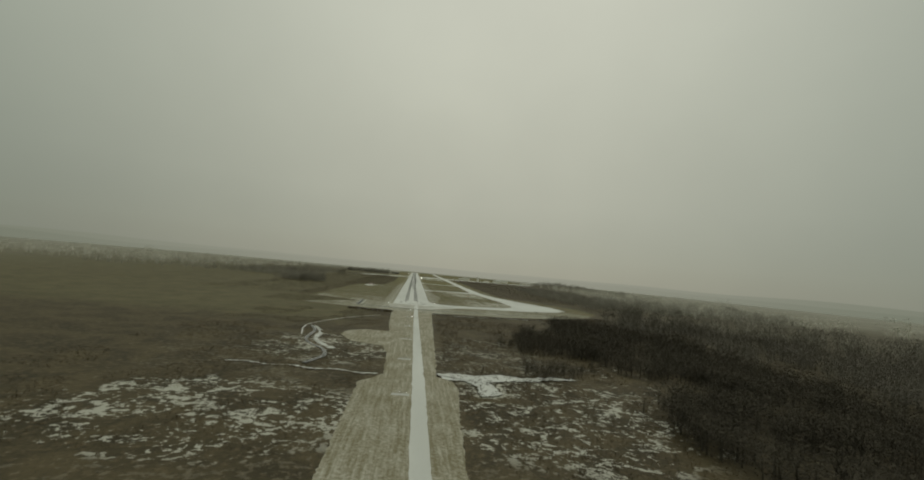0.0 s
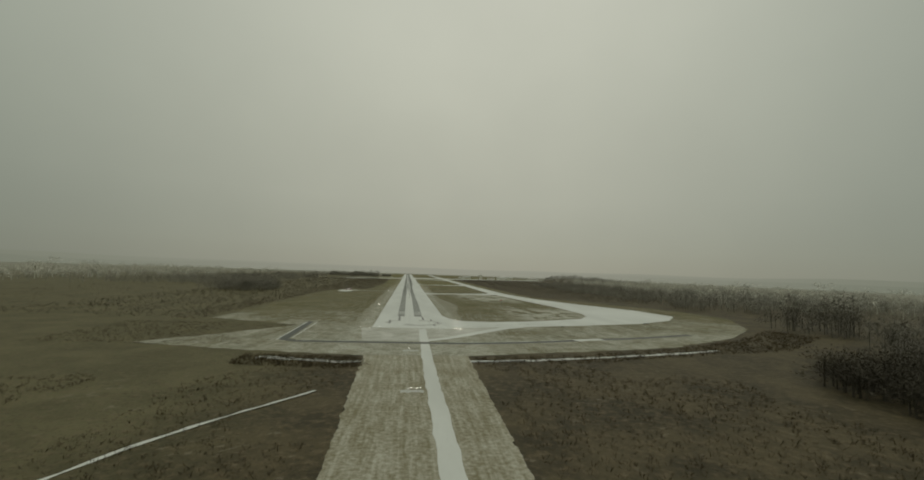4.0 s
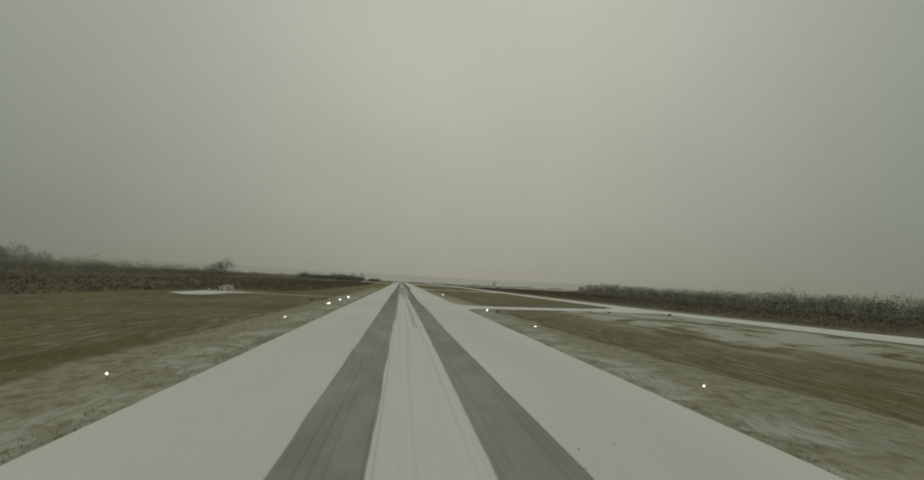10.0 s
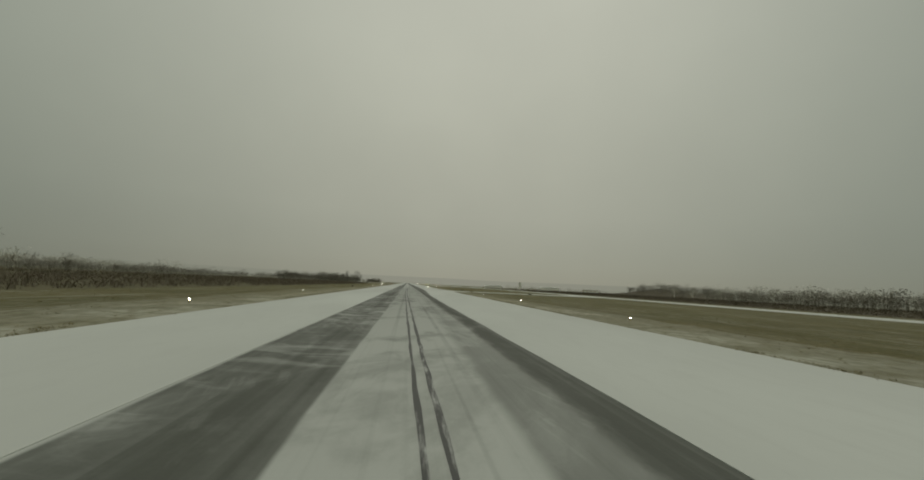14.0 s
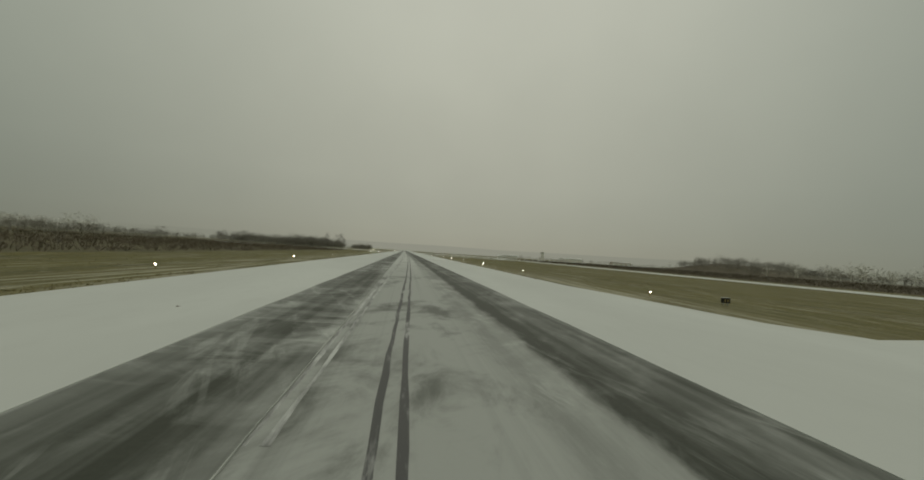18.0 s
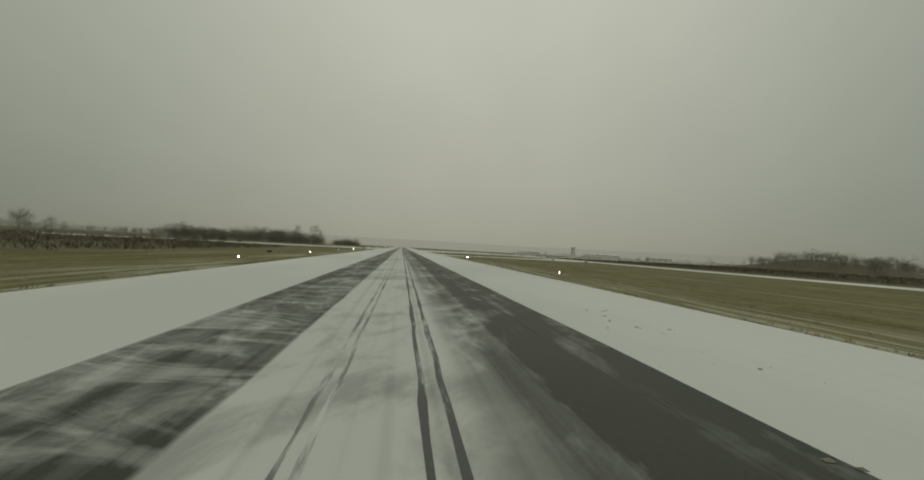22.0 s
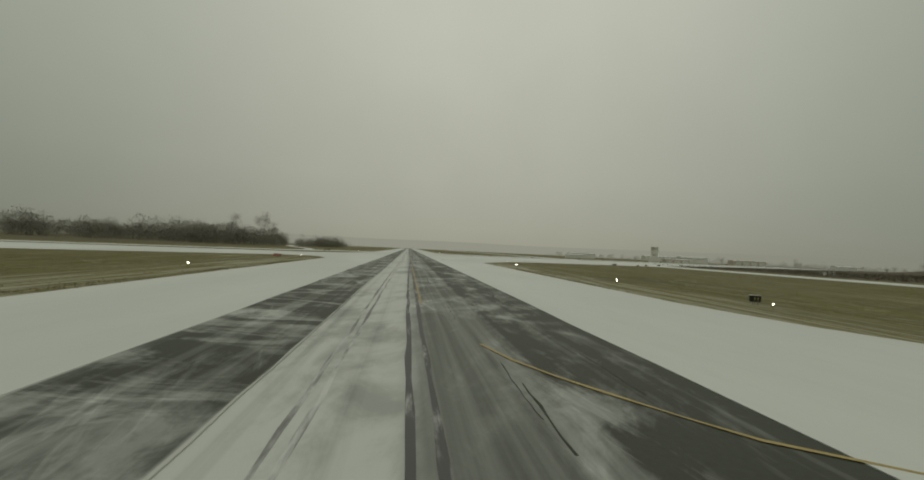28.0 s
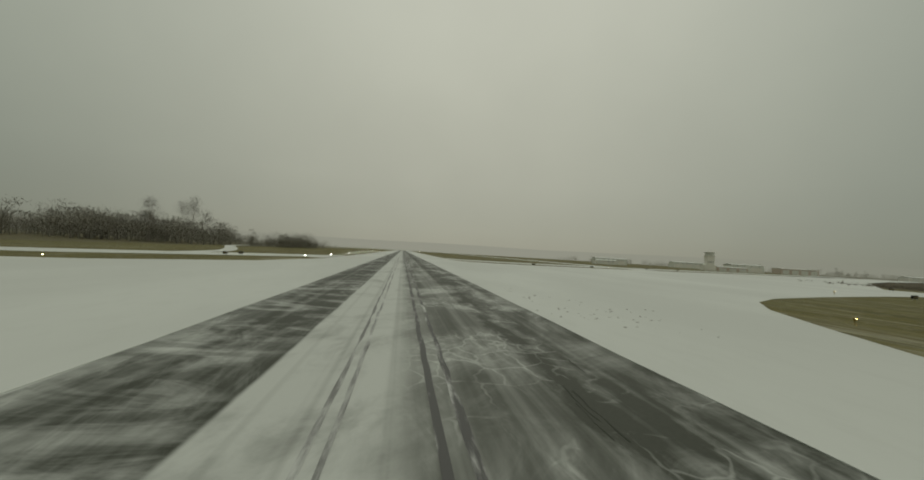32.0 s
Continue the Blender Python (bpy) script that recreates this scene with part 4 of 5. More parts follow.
def bare_tree(seed, h, spread, twigs):
    """Trunk and limbs, and the twigs of the crown, of one leafless tree."""
    rnd = random.Random(seed)
    v, f, tv, tf = [], [], [], []
    p, r = Vector((0, 0, -0.3)), h * 0.018
    ends = []
    lean = Vector((rnd.uniform(-0.06, 0.06), rnd.uniform(-0.06, 0.06), 1))
    for k in range(6):
        q = p + (lean + Vector((rnd.uniform(-0.09, 0.09), rnd.uniform(-0.09, 0.09), 0))) * h * 0.145
        limb(v, f, p, q, r, r * 0.78, 6)
        if k >= 1:
            for _ in range(2 + (k > 1) * 2):
                az, up = rnd.uniform(0, 6.283), rnd.uniform(0.45, 1.1)
                d = Vector((math.cos(az), math.sin(az), up)).normalized()
                ln = spread * h * rnd.uniform(0.6, 1.0) * (1.15 - 0.1 * k)
                m = q + d * ln * 0.5
                e = m + (d + Vector((0, 0, 0.35))).normalized() * ln * 0.5
                limb(v, f, q, m, r * 0.42, r * 0.26, 4)
                limb(v, f, m, e, r * 0.26, r * 0.09, 4)
                ends += [(q, m, 0.6), (m, e, 1.0), (m, e, 1.0)]
        p, r = q, r * 0.78
    ends.append((p, p + Vector((0, 0, h * 0.1)), 1.0))
    for _ in range(twigs):
        a, b, _w = rnd.choice(ends)
        o = a.lerp(b, rnd.uniform(0.15, 1.0))
        d = ((b - a).normalized() * 0.7 + Vector((rnd.gauss(0, 0.55), rnd.gauss(0, 0.55), rnd.gauss(0.3, 0.45)))).normalized()
        ln, w = h * rnd.uniform(0.04, 0.11), h * rnd.uniform(0.0009, 0.0019)
        s = d.cross(Vector((rnd.gauss(0, 1), rnd.gauss(0, 1), rnd.gauss(0, 1)))).normalized() * w
        k = len(tv)
        mid = o + d * ln * 0.55 + s * rnd.uniform(-4, 4)
        tv += [o - s, o + s, mid + s * 0.7, mid - s * 0.7, o + d * ln]
        tf += [(k, k + 1, k + 2, k + 3), (k + 3, k + 2, k + 4)]
    return v, f, tv, tf


def round_crown(seed, h, wide):
    """Fine twigs of a broad leafless crown, denser towards its lobes."""
    rnd = random.Random(seed)
    v, f = [], []
    lobes = []
    for _ in range(22):
        az, up = rnd.uniform(0, 6.283), rnd.uniform(-1.0, 1.0)
        r = math.sqrt(max(0.0, 1 - up * up)) * rnd.uniform(0.45, 0.95)
        lobes.append(Vector((math.cos(az) * r * wide, math.sin(az) * r * wide, 0.57 + up * 0.38)) * h)
    for _ in range(3600):
        c = rnd.choice(lobes)
        o = c + Vector((rnd.gauss(0, 1), rnd.gauss(0, 1), rnd.gauss(0, 0.9))) * h * 0.075
        d = ((o - Vector((0, 0, 0.3 * h))).normalized() + Vector((rnd.gauss(0, 0.5), rnd.gauss(0, 0.5), rnd.gauss(0.2, 0.4)))).normalized()
        s = d.cross(Vector((rnd.gauss(0, 1), rnd.gauss(0, 1), rnd.gauss(0, 1)))).normalized() * h * rnd.uniform(0.0009, 0.002)
        k = len(v)
        v += [o - s, o + s, o + d * h * rnd.uniform(0.03, 0.08)]
        f.append((k, k + 1, k + 2))
    return v, f


SHAPES = [bare_tree(11 + k, 14, s, 1) for k, s in enumerate((0.20, 0.26, 0.30, 0.16, 0.24))]
TREES = []
for k, (v, f, _tv, _tf) in enumerate(SHAPES):
    tv, tf = round_crown(90 + k, 14, (0.34, 0.42, 0.46, 0.30, 0.38)[k])
    TREES.append((mesh_of("trunk", v, f, M_BARK), mesh_of("crown", tv, tf, M_TWIG_MID)))


def tree(x, y, h, k, label, group="", wide=1.0, turn=0.0):
    e = new("bare_tree")
    part("trunk", TREES[k][0], None, e)
    part("crown", TREES[k][1], None, e, "fine bare winter twigs")
    e.matrix_world = Matrix.Translation((x, y, -0.1)) @ Matrix.Rotation(turn, 4, "Z") @ Matrix.Diagonal((wide * h / 14, wide * h / 14, h / 14, 1))
    return tagged(e, label, "tree", group)


def scatter_mesh(name, places, shapes, material, label, category):
    """Many copies of small shapes baked into one mesh; places: x, y, z, size, width, turn, shape."""
    vs, fs, base = [], [], 0
    arr = [(np.array([tuple(q) for q in v]), f) for v, f in shapes]
    for x, y, z, s, w, a, k in places:
        v, f = arr[k]
        c, d = math.cos(a) * s * w, math.sin(a) * s * w
        q = np.stack([x + v[:, 0] * c - v[:, 1] * d, y + v[:, 0] * d + v[:, 1] * c, z + v[:, 2] * s], 1)
        vs.append(q)
        fs += [tuple(i + base for i in g) for g in f]
        base += len(v)
    me = bpy.data.meshes.new(name)
    me.from_pydata(np.concatenate(vs).tolist(), [], fs)
    me.materials.append(material)
    ob = new(name, me)
    return tagged(ob, label, category, "", "stuff")


def far_tree(seed, twigs=210, wide=0.3, tall=0.36, thin=0.007):
    """A leafless tree of unit height: trunk, limbs and a rounded crown of twig slivers."""
    rnd = random.Random(seed)
    v, f = [], []
    limb(v, f, Vector((0, 0, -0.03)), Vector((rnd.uniform(-0.02, 0.02), rnd.uniform(-0.02, 0.02), 0.55)), 0.012, 0.006, 4)
    mid = Vector((0, 0, 0.62))
    for k in range(12):
        az = rnd.uniform(0, 6.283)
        a = Vector((0, 0, rnd.uniform(0.2, 0.5)))
        b = mid + Vector((math.cos(az) * wide * 0.8, math.sin(az) * wide * 0.8, rnd.uniform(-0.1, 0.3)))
        s = (b - a).cross(Vector((0, 0, 1))).normalized() * 0.004
        n = len(v)
        v += [a - s, a + s, b]
        f.append((n, n + 1, n + 2))
    lob = []
    for _ in range(14):
        az, up = rnd.uniform(0, 6.283), rnd.uniform(-1.25, 0.72)
        r = wide * math.sqrt(max(0.05, 1.0 - max(0.0, up) ** 2)) * rnd.uniform(0.15, 0.75)
        lob.append((Vector((math.cos(az) * r, math.sin(az) * r, up * tall)), wide * rnd.uniform(0.34, 0.55)))
    for _ in range(twigs):
        c, rr = rnd.choice(lob)
        p = Vector((rnd.gauss(0, 1), rnd.gauss(0, 1), rnd.gauss(0, 1))).normalized() * rr * rnd.random() ** 0.45
        o = mid + c + Vector((p.x, p.y, p.z * 0.75))
        d = ((o - Vector((0, 0, 0.25))).normalized() + Vector((rnd.gauss(0, 0.5), rnd.gauss(0, 0.5), rnd.gauss(0.3, 0.4)))).normalized()
        s = d.cross(Vector((rnd.gauss(0, 1), rnd.gauss(0, 1), rnd.gauss(0, 1)))).normalized() * rnd.uniform(0.6, 1.4) * thin
        n = len(v)
        v += [o - s, o + s, o + d * rnd.uniform(0.03, 0.07)]
        f.append((n, n + 1, n + 2))
    return v, f


def bush(seed, stems=5):
    """A leafless shrub of unit height: bent stems with side twigs."""
    rnd = random.Random(seed)
    v, f = [], []
    for _ in range(stems):
        az, r = rnd.uniform(0, 6.283), rnd.uniform(0, 0.45)
        o = Vector((math.cos(az) * r, math.sin(az) * r, -0.05))
        d = Vector((math.cos(az) * rnd.uniform(0.1, 0.9), math.sin(az) * rnd.uniform(0.1, 0.9), 1)).normalized()
        s = d.cross(Vector((rnd.gauss(0, 1), rnd.gauss(0, 1), 0.2))).normalized() * rnd.uniform(0.018, 0.045)
        ln = rnd.uniform(0.45, 1.0)
        k = len(v)
        m = o + d * ln * 0.5
        v += [o - s, o + s, m + s, m - s, o + d * ln + Vector((rnd.gauss(0, 0.08), rnd.gauss(0, 0.08), 0))]
        f += [(k, k + 1, k + 2, k + 3), (k + 3, k + 2, k + 4)]
        e = (d + Vector((rnd.gauss(0, 0.6), rnd.gauss(0, 0.6), rnd.gauss(0, 0.3)))).normalized()
        k = len(v)
        o2 = o + d * ln * rnd.uniform(0.3, 0.8)
        v += [o2 - s * 0.8, o2 + s * 0.8, o2 + e * ln * 0.45]
        f.append((k, k + 1, k + 2))
    return v, f


S_FAR = [far_tree(131 + k, 125, w, h, 0.0093) for k, (w, h) in enumerate(((0.32, 0.36), (0.38, 0.33), (0.28, 0.4), (0.35, 0.3), (0.30, 0.38)))]
S_THICK = [far_tree(61 + k, 190, w, h, 0.0077) for k, (w, h) in enumerate(((0.30, 0.36), (0.36, 0.33), (0.26, 0.4), (0.33, 0.3), (0.28, 0.38)))]
S_TREE = [far_tree(31 + k, 380, w, h, 0.0051) for k, (w, h) in enumerate(((0.30, 0.36), (0.36, 0.33), (0.24, 0.4), (0.33, 0.3), (0.28, 0.38)))]
S_BUSH = [bush(71 + k) for k in range(5)]
R = random.Random(4)


def inside(x, y, poly):
    hit = False
    for (x0, y0), (x1, y1) in zip(poly, poly[1:] + poly[:1]):
        if (y0 > y) != (y1 > y) and x < (x1 - x0) * (y - y0) / (y1 - y0) + x0:
            hit = not hit
    return hit


def wood(poly, count, h0, h1, label, seed, wide=(0.8, 1.3), clump=0.0, material=None, shapes=None, foot=None):
    rnd = random.Random(seed)
    x0, x1 = min(p[0] for p in poly), max(p[0] for p in poly)
    y0, y1 = min(p[1] for p in poly), max(p[1] for p in poly)
    out, guard = [], 0
    while len(out) < count and guard < count * 40:
        guard += 1
        x, y = rnd.uniform(x0, x1), rnd.uniform(y0, y1)
        lush = noise.noise((x * 0.016, y * 0.016, seed)) - clump + 0.5
        sway = 13.0 if count > 200 else 0.0
        if not inside(x + sway * noise.noise((x * 0.05, y * 0.05, seed + 3)), y + sway * noise.noise((x * 0.05, y * 0.05, seed + 5)), poly) or lush < 0:
            continue
        g = 0.62 + 0.62 * (noise.noise((x * 0.025, y * 0.025, seed + 9)) + 0.5)
        out.append((x, y, foot(x, y) if foot else -0.4, rnd.triangular(h0 * 0.8, h1 * 1.15, h0) * min(1.3, g) * min(1.0, 0.4 + 3.5 * lush), rnd.uniform(*wide), rnd.uniform(0, 6.28), rnd.randrange(5)))
    shapes = shapes or (S_THICK if material in (M_TWIG_DARK, M_TWIG_MID) else S_FAR if material in (M_TWIG_PALE, M_TWIG_FAR) else S_TREE)
    return scatter_mesh("woodland", out, shapes, material or M_TWIG, label, "woods")


def brush(poly, count, h0, h1, label, seed, clump=-0.4, material=None):
    rnd = random.Random(seed)
    x0, x1 = min(p[0] for p in poly), max(p[0] for p in poly)
    y0, y1 = min(p[1] for p in poly), max(p[1] for p in poly)
    out, guard = [], 0
    while len(out) < count and guard < count * 30:
        guard += 1
        x, y = rnd.uniform(x0, x1), rnd.uniform(y0, y1)
        if not inside(x, y, poly) or noise.noise((x * 0.03, y * 0.03, seed)) < clump:
            continue
        out.append((x, y, -0.2, rnd.uniform(h0, h1), rnd.uniform(0.8, 1.7), rnd.uniform(0, 6.28), rnd.randrange(5)))
    return scatter_mesh("brush", out, S_BUSH, material or M_BRUSH, label, "brush")


# woods and scrub in the approach
wood([(95, -440), (230, -480), (230, -170), (190, -110), (150, -105), (120, -170), (100, -215), (112, -300), (116, -318), (158, -330), (152, -352), (98, -366), (92, -400)], 1950, 8, 13, "dense dark bare wood beside the approach strip", 3, (1.8, 3.0), -0.02, M_TWIG_DARK)
wood([(230, -480), (380, -520), (430, -100), (340, -60), (262, -60), (190, -85), (230, -170)], 1150, 9, 15, "dense bare wood further from the strip", 4, (1.6, 2.6), 0.26, M_TWIG_MID)
wood([(400, -500), (700, -300), (760, 60), (560, 120), (340, 20), (262, -40), (340, -60), (430, -100)], 900, 10, 16, "grey bare wood in the distance", 11, (2.0, 3.0), -0.3, M_TWIG_GREY, S_FAR)
wood([(58, -340), (90, -336), (110, -300), (104, -215), (92, -190), (78, -215), (62, -270)], 240, 6, 10, "dark bare thicket beside the strip", 6, (1.6, 2.5), 0.38, M_TWIG_DARK)
wood([(215, -140), (300, -160), (330, -20), (240, -50)], 70, 20, 27, "taller bare trees in the wood", 5, (1.2, 1.7), 0.2, M_TWIG_MID)
wood([(245, -20), (315, -10), (320, 60), (268, 62)], 40, 18, 25, "tall bare trees where the wood meets the field", 29, (1.2, 1.7), 0.0, M_TWIG_MID)
wood([(330, -330), (480, -330), (480, -120), (350, -140)], 90, 16, 22, "taller bare trees in the wood", 7, (1.4, 2.0), -0.3, M_TWIG_MID)
brush([(24, -440), (110, -440), (110, -120), (60, -96), (24, -98), (22, -180), (19, -330)], 7000, 0.5, 1.5, "brown leafless scrub with snow between", 8, -0.25)
brush([(-150, -430), (-28, -430), (-16, -350), (-16, -300), (-50, -286), (-48, -220), (-22, -190), (-24, -98), (-130, -120)], 6500, 0.4, 1.2, "brown leafless scrub with snow between", 9, -0.05)
brush([(24, -84), (70, -76), (130, -58), (190, -26), (250, 20), (262, -10), (190, -60), (130, -74), (70, -92), (24, -97)], 2000, 0.8, 2.0, "brown brush along the ditch", 10, -0.6)
brush([(-64, -80), (-22, -84), (-16, -97), (-24, -104), (-64, -98)], 1000, 0.8, 1.8, "brown brush along the ditch", 12, -0.6)
brush([(-160, -60), (-70, -60), (-92, -30), (-66, 6), (-98, 18), (-160, 10)], 2600, 0.3, 0.9, "low brown brush beside the turf", 13, -0.6)
brush([(110, -440), (400, -480), (430, -100), (262, -60), (150, -100), (110, -200)], 5000, 0.6, 1.8, "brown leafless scrub between the trees", 61, -0.5)
wood([(330, 190), (520, 120), (760, 200), (760, 420), (430, 430)], 260, 17, 27, "tall bare wood behind the run-up bay", 63, (1.3, 2.0), 0.05)
# west side
wood([(-275, 340), (-192, 328), (-186, 420), (-262, 445)], 130, 13, 20, "clump of tall bare trees in the brush", 64, (1.3, 2.0), -0.2, M_TWIG_GREY)
brush([(-130, 20), (-122, 330), (-109, 437), (-77, 444), (-66, 472), (-63, 560), (-59, 700), (-59, 900), (-62, 1150), (-69, 1203), (-120, 1231), (-150, 1222), (-150, 30)], 8600, 1.0, 2.3, "brown hedge-like brush along the field", 14, -0.7, M_WEEDS)
brush([(-420, 60), (-155, 40), (-150, 1250), (-420, 1200)], 3600, 0.6, 1.6, "rough brown brush and weeds", 15, -0.1, M_WEEDS)
wood([(-390, 480), (-250, 470), (-235, 560), (-320, 620), (-420, 580)], 70, 12, 20, "clump of tall bare trees", 16, (1.0, 1.5))
wood([(-700, 300), (-420, 420), (-420, 900), (-320, 1100), (-700, 1300)], 320, 8, 15, "bare wood beyond the fields", 17, (1.5, 2.3), 0.0, M_TWIG, S_FAR)
wood([(-300, 900), (-150, 960), (-140, 1300), (-210, 1290), (-320, 1230)], 50, 5, 9, "young bare trees above the brush", 18, (1.2, 1.9))
wood([(-330, 1545), (-240, 1575), (-150, 1598), (-120, 1622), (-128, 1670), (-150, 1760), (-340, 1750)], 420, 14, 21, "dense bare wood at the end of the field", 19, (1.4, 2.2), -0.1, M_TWIG_GREY)
wood([(-108, 1626), (-98, 1640), (-77, 1700), (-84, 1800), (-124, 1800), (-116, 1690)], 150, 8, 12, "low bare wood beside the track", 20, (1.5, 2.3), -0.1, M_TWIG_GREY)
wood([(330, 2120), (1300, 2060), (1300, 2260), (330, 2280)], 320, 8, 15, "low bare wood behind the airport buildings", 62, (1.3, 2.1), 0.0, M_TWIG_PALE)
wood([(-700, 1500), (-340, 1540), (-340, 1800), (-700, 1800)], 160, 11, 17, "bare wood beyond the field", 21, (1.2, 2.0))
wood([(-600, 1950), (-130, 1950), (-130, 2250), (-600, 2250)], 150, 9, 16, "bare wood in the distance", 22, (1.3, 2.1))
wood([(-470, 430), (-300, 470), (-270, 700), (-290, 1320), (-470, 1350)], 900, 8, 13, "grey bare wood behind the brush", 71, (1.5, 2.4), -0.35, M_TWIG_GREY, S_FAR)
# this slope's twigs carry haze in their pale colour
wood([(-1000, 400), (-560, 420), (-480, 900), (-480, 1500), (-1000, 1700)], 520, 17, 27, "wooded slope beyond the fields, paled for haze", 72, (1.6, 2.6), -0.3, M_TWIG_FAR)
brush([(-270, 40), (-148, 30), (-146, 1270), (-270, 1280)], 6000, 1.0, 2.3, "brown thicket of brush beyond the turf", 73, -0.5, M_THICKET)
wood([(-142, 1162), (-96, 1178), (-92, 1208), (-128, 1222)], 34, 5, 8, "rounded bare thicket above the brush", 78, (1.2, 1.8), -0.4, M_TWIG_MID)
wood([(-96, 690), (-70, 700), (-72, 830), (-98, 840)], 12, 3, 5, "bare shrubs above the brush", 79, (1.3, 1.9), -0.4, M_TWIG_MID)
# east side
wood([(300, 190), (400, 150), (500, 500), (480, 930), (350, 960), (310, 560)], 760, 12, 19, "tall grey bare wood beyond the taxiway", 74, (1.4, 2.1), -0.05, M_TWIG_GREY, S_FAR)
# twig colour paled here too, as haze before the slope
wood([(500, 150), (900, 100), (900, 1300), (560, 1350), (500, 700)], 420, 20, 30, "wooded slope far beyond the taxiway, paled for haze", 75, (1.7, 2.7), -0.3, M_TWIG_FAR)
brush([(250, 300), (470, 300), (520, 1480), (250, 1480)], 5200, 1.6, 3.2, "dense brown thicket beyond the weeds", 76, -0.6, M_THICKET)
brush([(178, 300), (300, 260), (300, 1500), (178, 1500)], 4000, 0.9, 2.0, "brown brush beyond the taxiway", 77, -0.5, M_THICKET)
brush([(176, 340), (260, 340), (260, 1480), (176, 1480)], 4800, 0.8, 1.8, "rough brown weeds beyond the taxiway", 23, -0.6, M_WEEDS)
# both woods below take the twig tone paled for haze
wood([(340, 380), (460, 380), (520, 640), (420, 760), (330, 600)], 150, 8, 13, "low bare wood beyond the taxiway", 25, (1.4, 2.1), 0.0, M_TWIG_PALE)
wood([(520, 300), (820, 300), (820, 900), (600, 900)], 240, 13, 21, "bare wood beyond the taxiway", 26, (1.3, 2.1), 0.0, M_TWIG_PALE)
def knoll(x, y):
    return -0.6 + 21.0 * math.exp(-((x - 690.0) / (80.0 if x < 690 else 190.0)) ** 2 - ((y - 1565.0) / 95.0) ** 2)


def wooded_knoll():
    nx, ny = 40, 22
    v = [(540 + 14 * i, 1370 + 18 * j, knoll(540 + 14 * i, 1370 + 18 * j)) for j in range(ny) for i in range(nx)]
    f = [(j * nx + i, j * nx + i + 1, (j + 1) * nx + i + 1, (j + 1) * nx + i) for j in range(ny - 1) for i in range(nx - 1)]
    tagged(new("ground_knoll", mesh_of("ground_knoll", v, f, M_LAND, True)), "low brown knoll under bare trees", "ground", "", "structure")


wooded_knoll()
wood([(588, 1560), (640, 1450), (760, 1420), (1040, 1440), (1060, 1640), (780, 1690), (640, 1660)], 640, 12, 19, "soft grey bare wood on a knoll beyond the taxiway", 27, (1.5, 2.3), -0.5, M_TWIG_GREY, S_FAR, knoll)
wood([(400, 900), (520, 860), (560, 1200), (470, 1200)], 26, 4, 7, "low bare trees beyond the weeds", 28, (1.4, 2.2), 0.1, M_TWIG_GREY)

for x, y, h, k, w in ((-197, 684, 23, 2, 0.95), (-204, 690, 20, 1, 1.1), (-213, 688, 17, 4, 1.2), (-178, 1162, 11.5, 2, 1.0), (-184, 1168, 10, 1, 1.0), (-172, 1170, 9, 0, 1.0), (-133, 1613, 28, 2, 0.8), (-160, 1617, 26, 3, 0.7),
                      (-173, 1639, 19, 3, 1.0), (-190, 1640, 16, 4, 1.2), (-205, 1650, 15, 1, 1.2), (-162, 1640, 15, 0, 1.2), (-240, 500, 17, 0, 0.9), (-262, 508, 20, 2, 1.0), (-285, 520, 19, 3, 1.1), (-300, 530, 18, 4, 1.2), (-130, 1330, 6, 1, 1.5)):
    tree(x, y, h, k, "bare deciduous tree above the brush", "", w, R.uniform(0, 6))

# ---- airfield things ----
def edge_light(lamp=M_LAMP):
    e = new("runway_light")
    part("base", tube(0.16, 0.14, 0.06, (0, 0, -0.06)), M_AMBER, e)
    part("stem", tube(0.035, 0.03, 0.26, (0, 0, 0)), M_AMBER, e)
    part("collar", tube(0.075, 0.095, 0.06, (0, 0, 0.24)), M_AMBER, e)
    turn = Matrix.Translation((0, 0, 0.42)) @ Matrix.Rotation(math.pi / 2, 4, "X")
    bm = bmesh.new()
    rings = [[bm.verts.new(turn @ Vector((r * math.cos(a), r * math.sin(a), z))) for a in [2 * math.pi * k / 14 for k in range(14)]]
             for r, z in ((0.092, 0.13), (0.105, 0.13), (0.105, -0.09), (0.092, -0.09))]
    for a, b in zip(rings, rings[1:] + rings[:1]):
        for k in range(14):
            bm.faces.new((a[k], a[(k + 1) % 14], b[(k + 1) % 14], b[k]))
    hood = part("hood", bm, M_AMBER, e)
    bm = bmesh.new()
    bmesh.ops.create_cone(bm, cap_ends=True, segments=14, radius1=0.09, radius2=0.09, depth=0.04, matrix=turn @ Matrix.Translation((0, 0, -0.02)))
    part("lens", bm, lamp, hood, "lit white glass lens inside the hood")
    return tagged(e, "small lit runway light on an amber stem", "runway light", "lights along the runway")


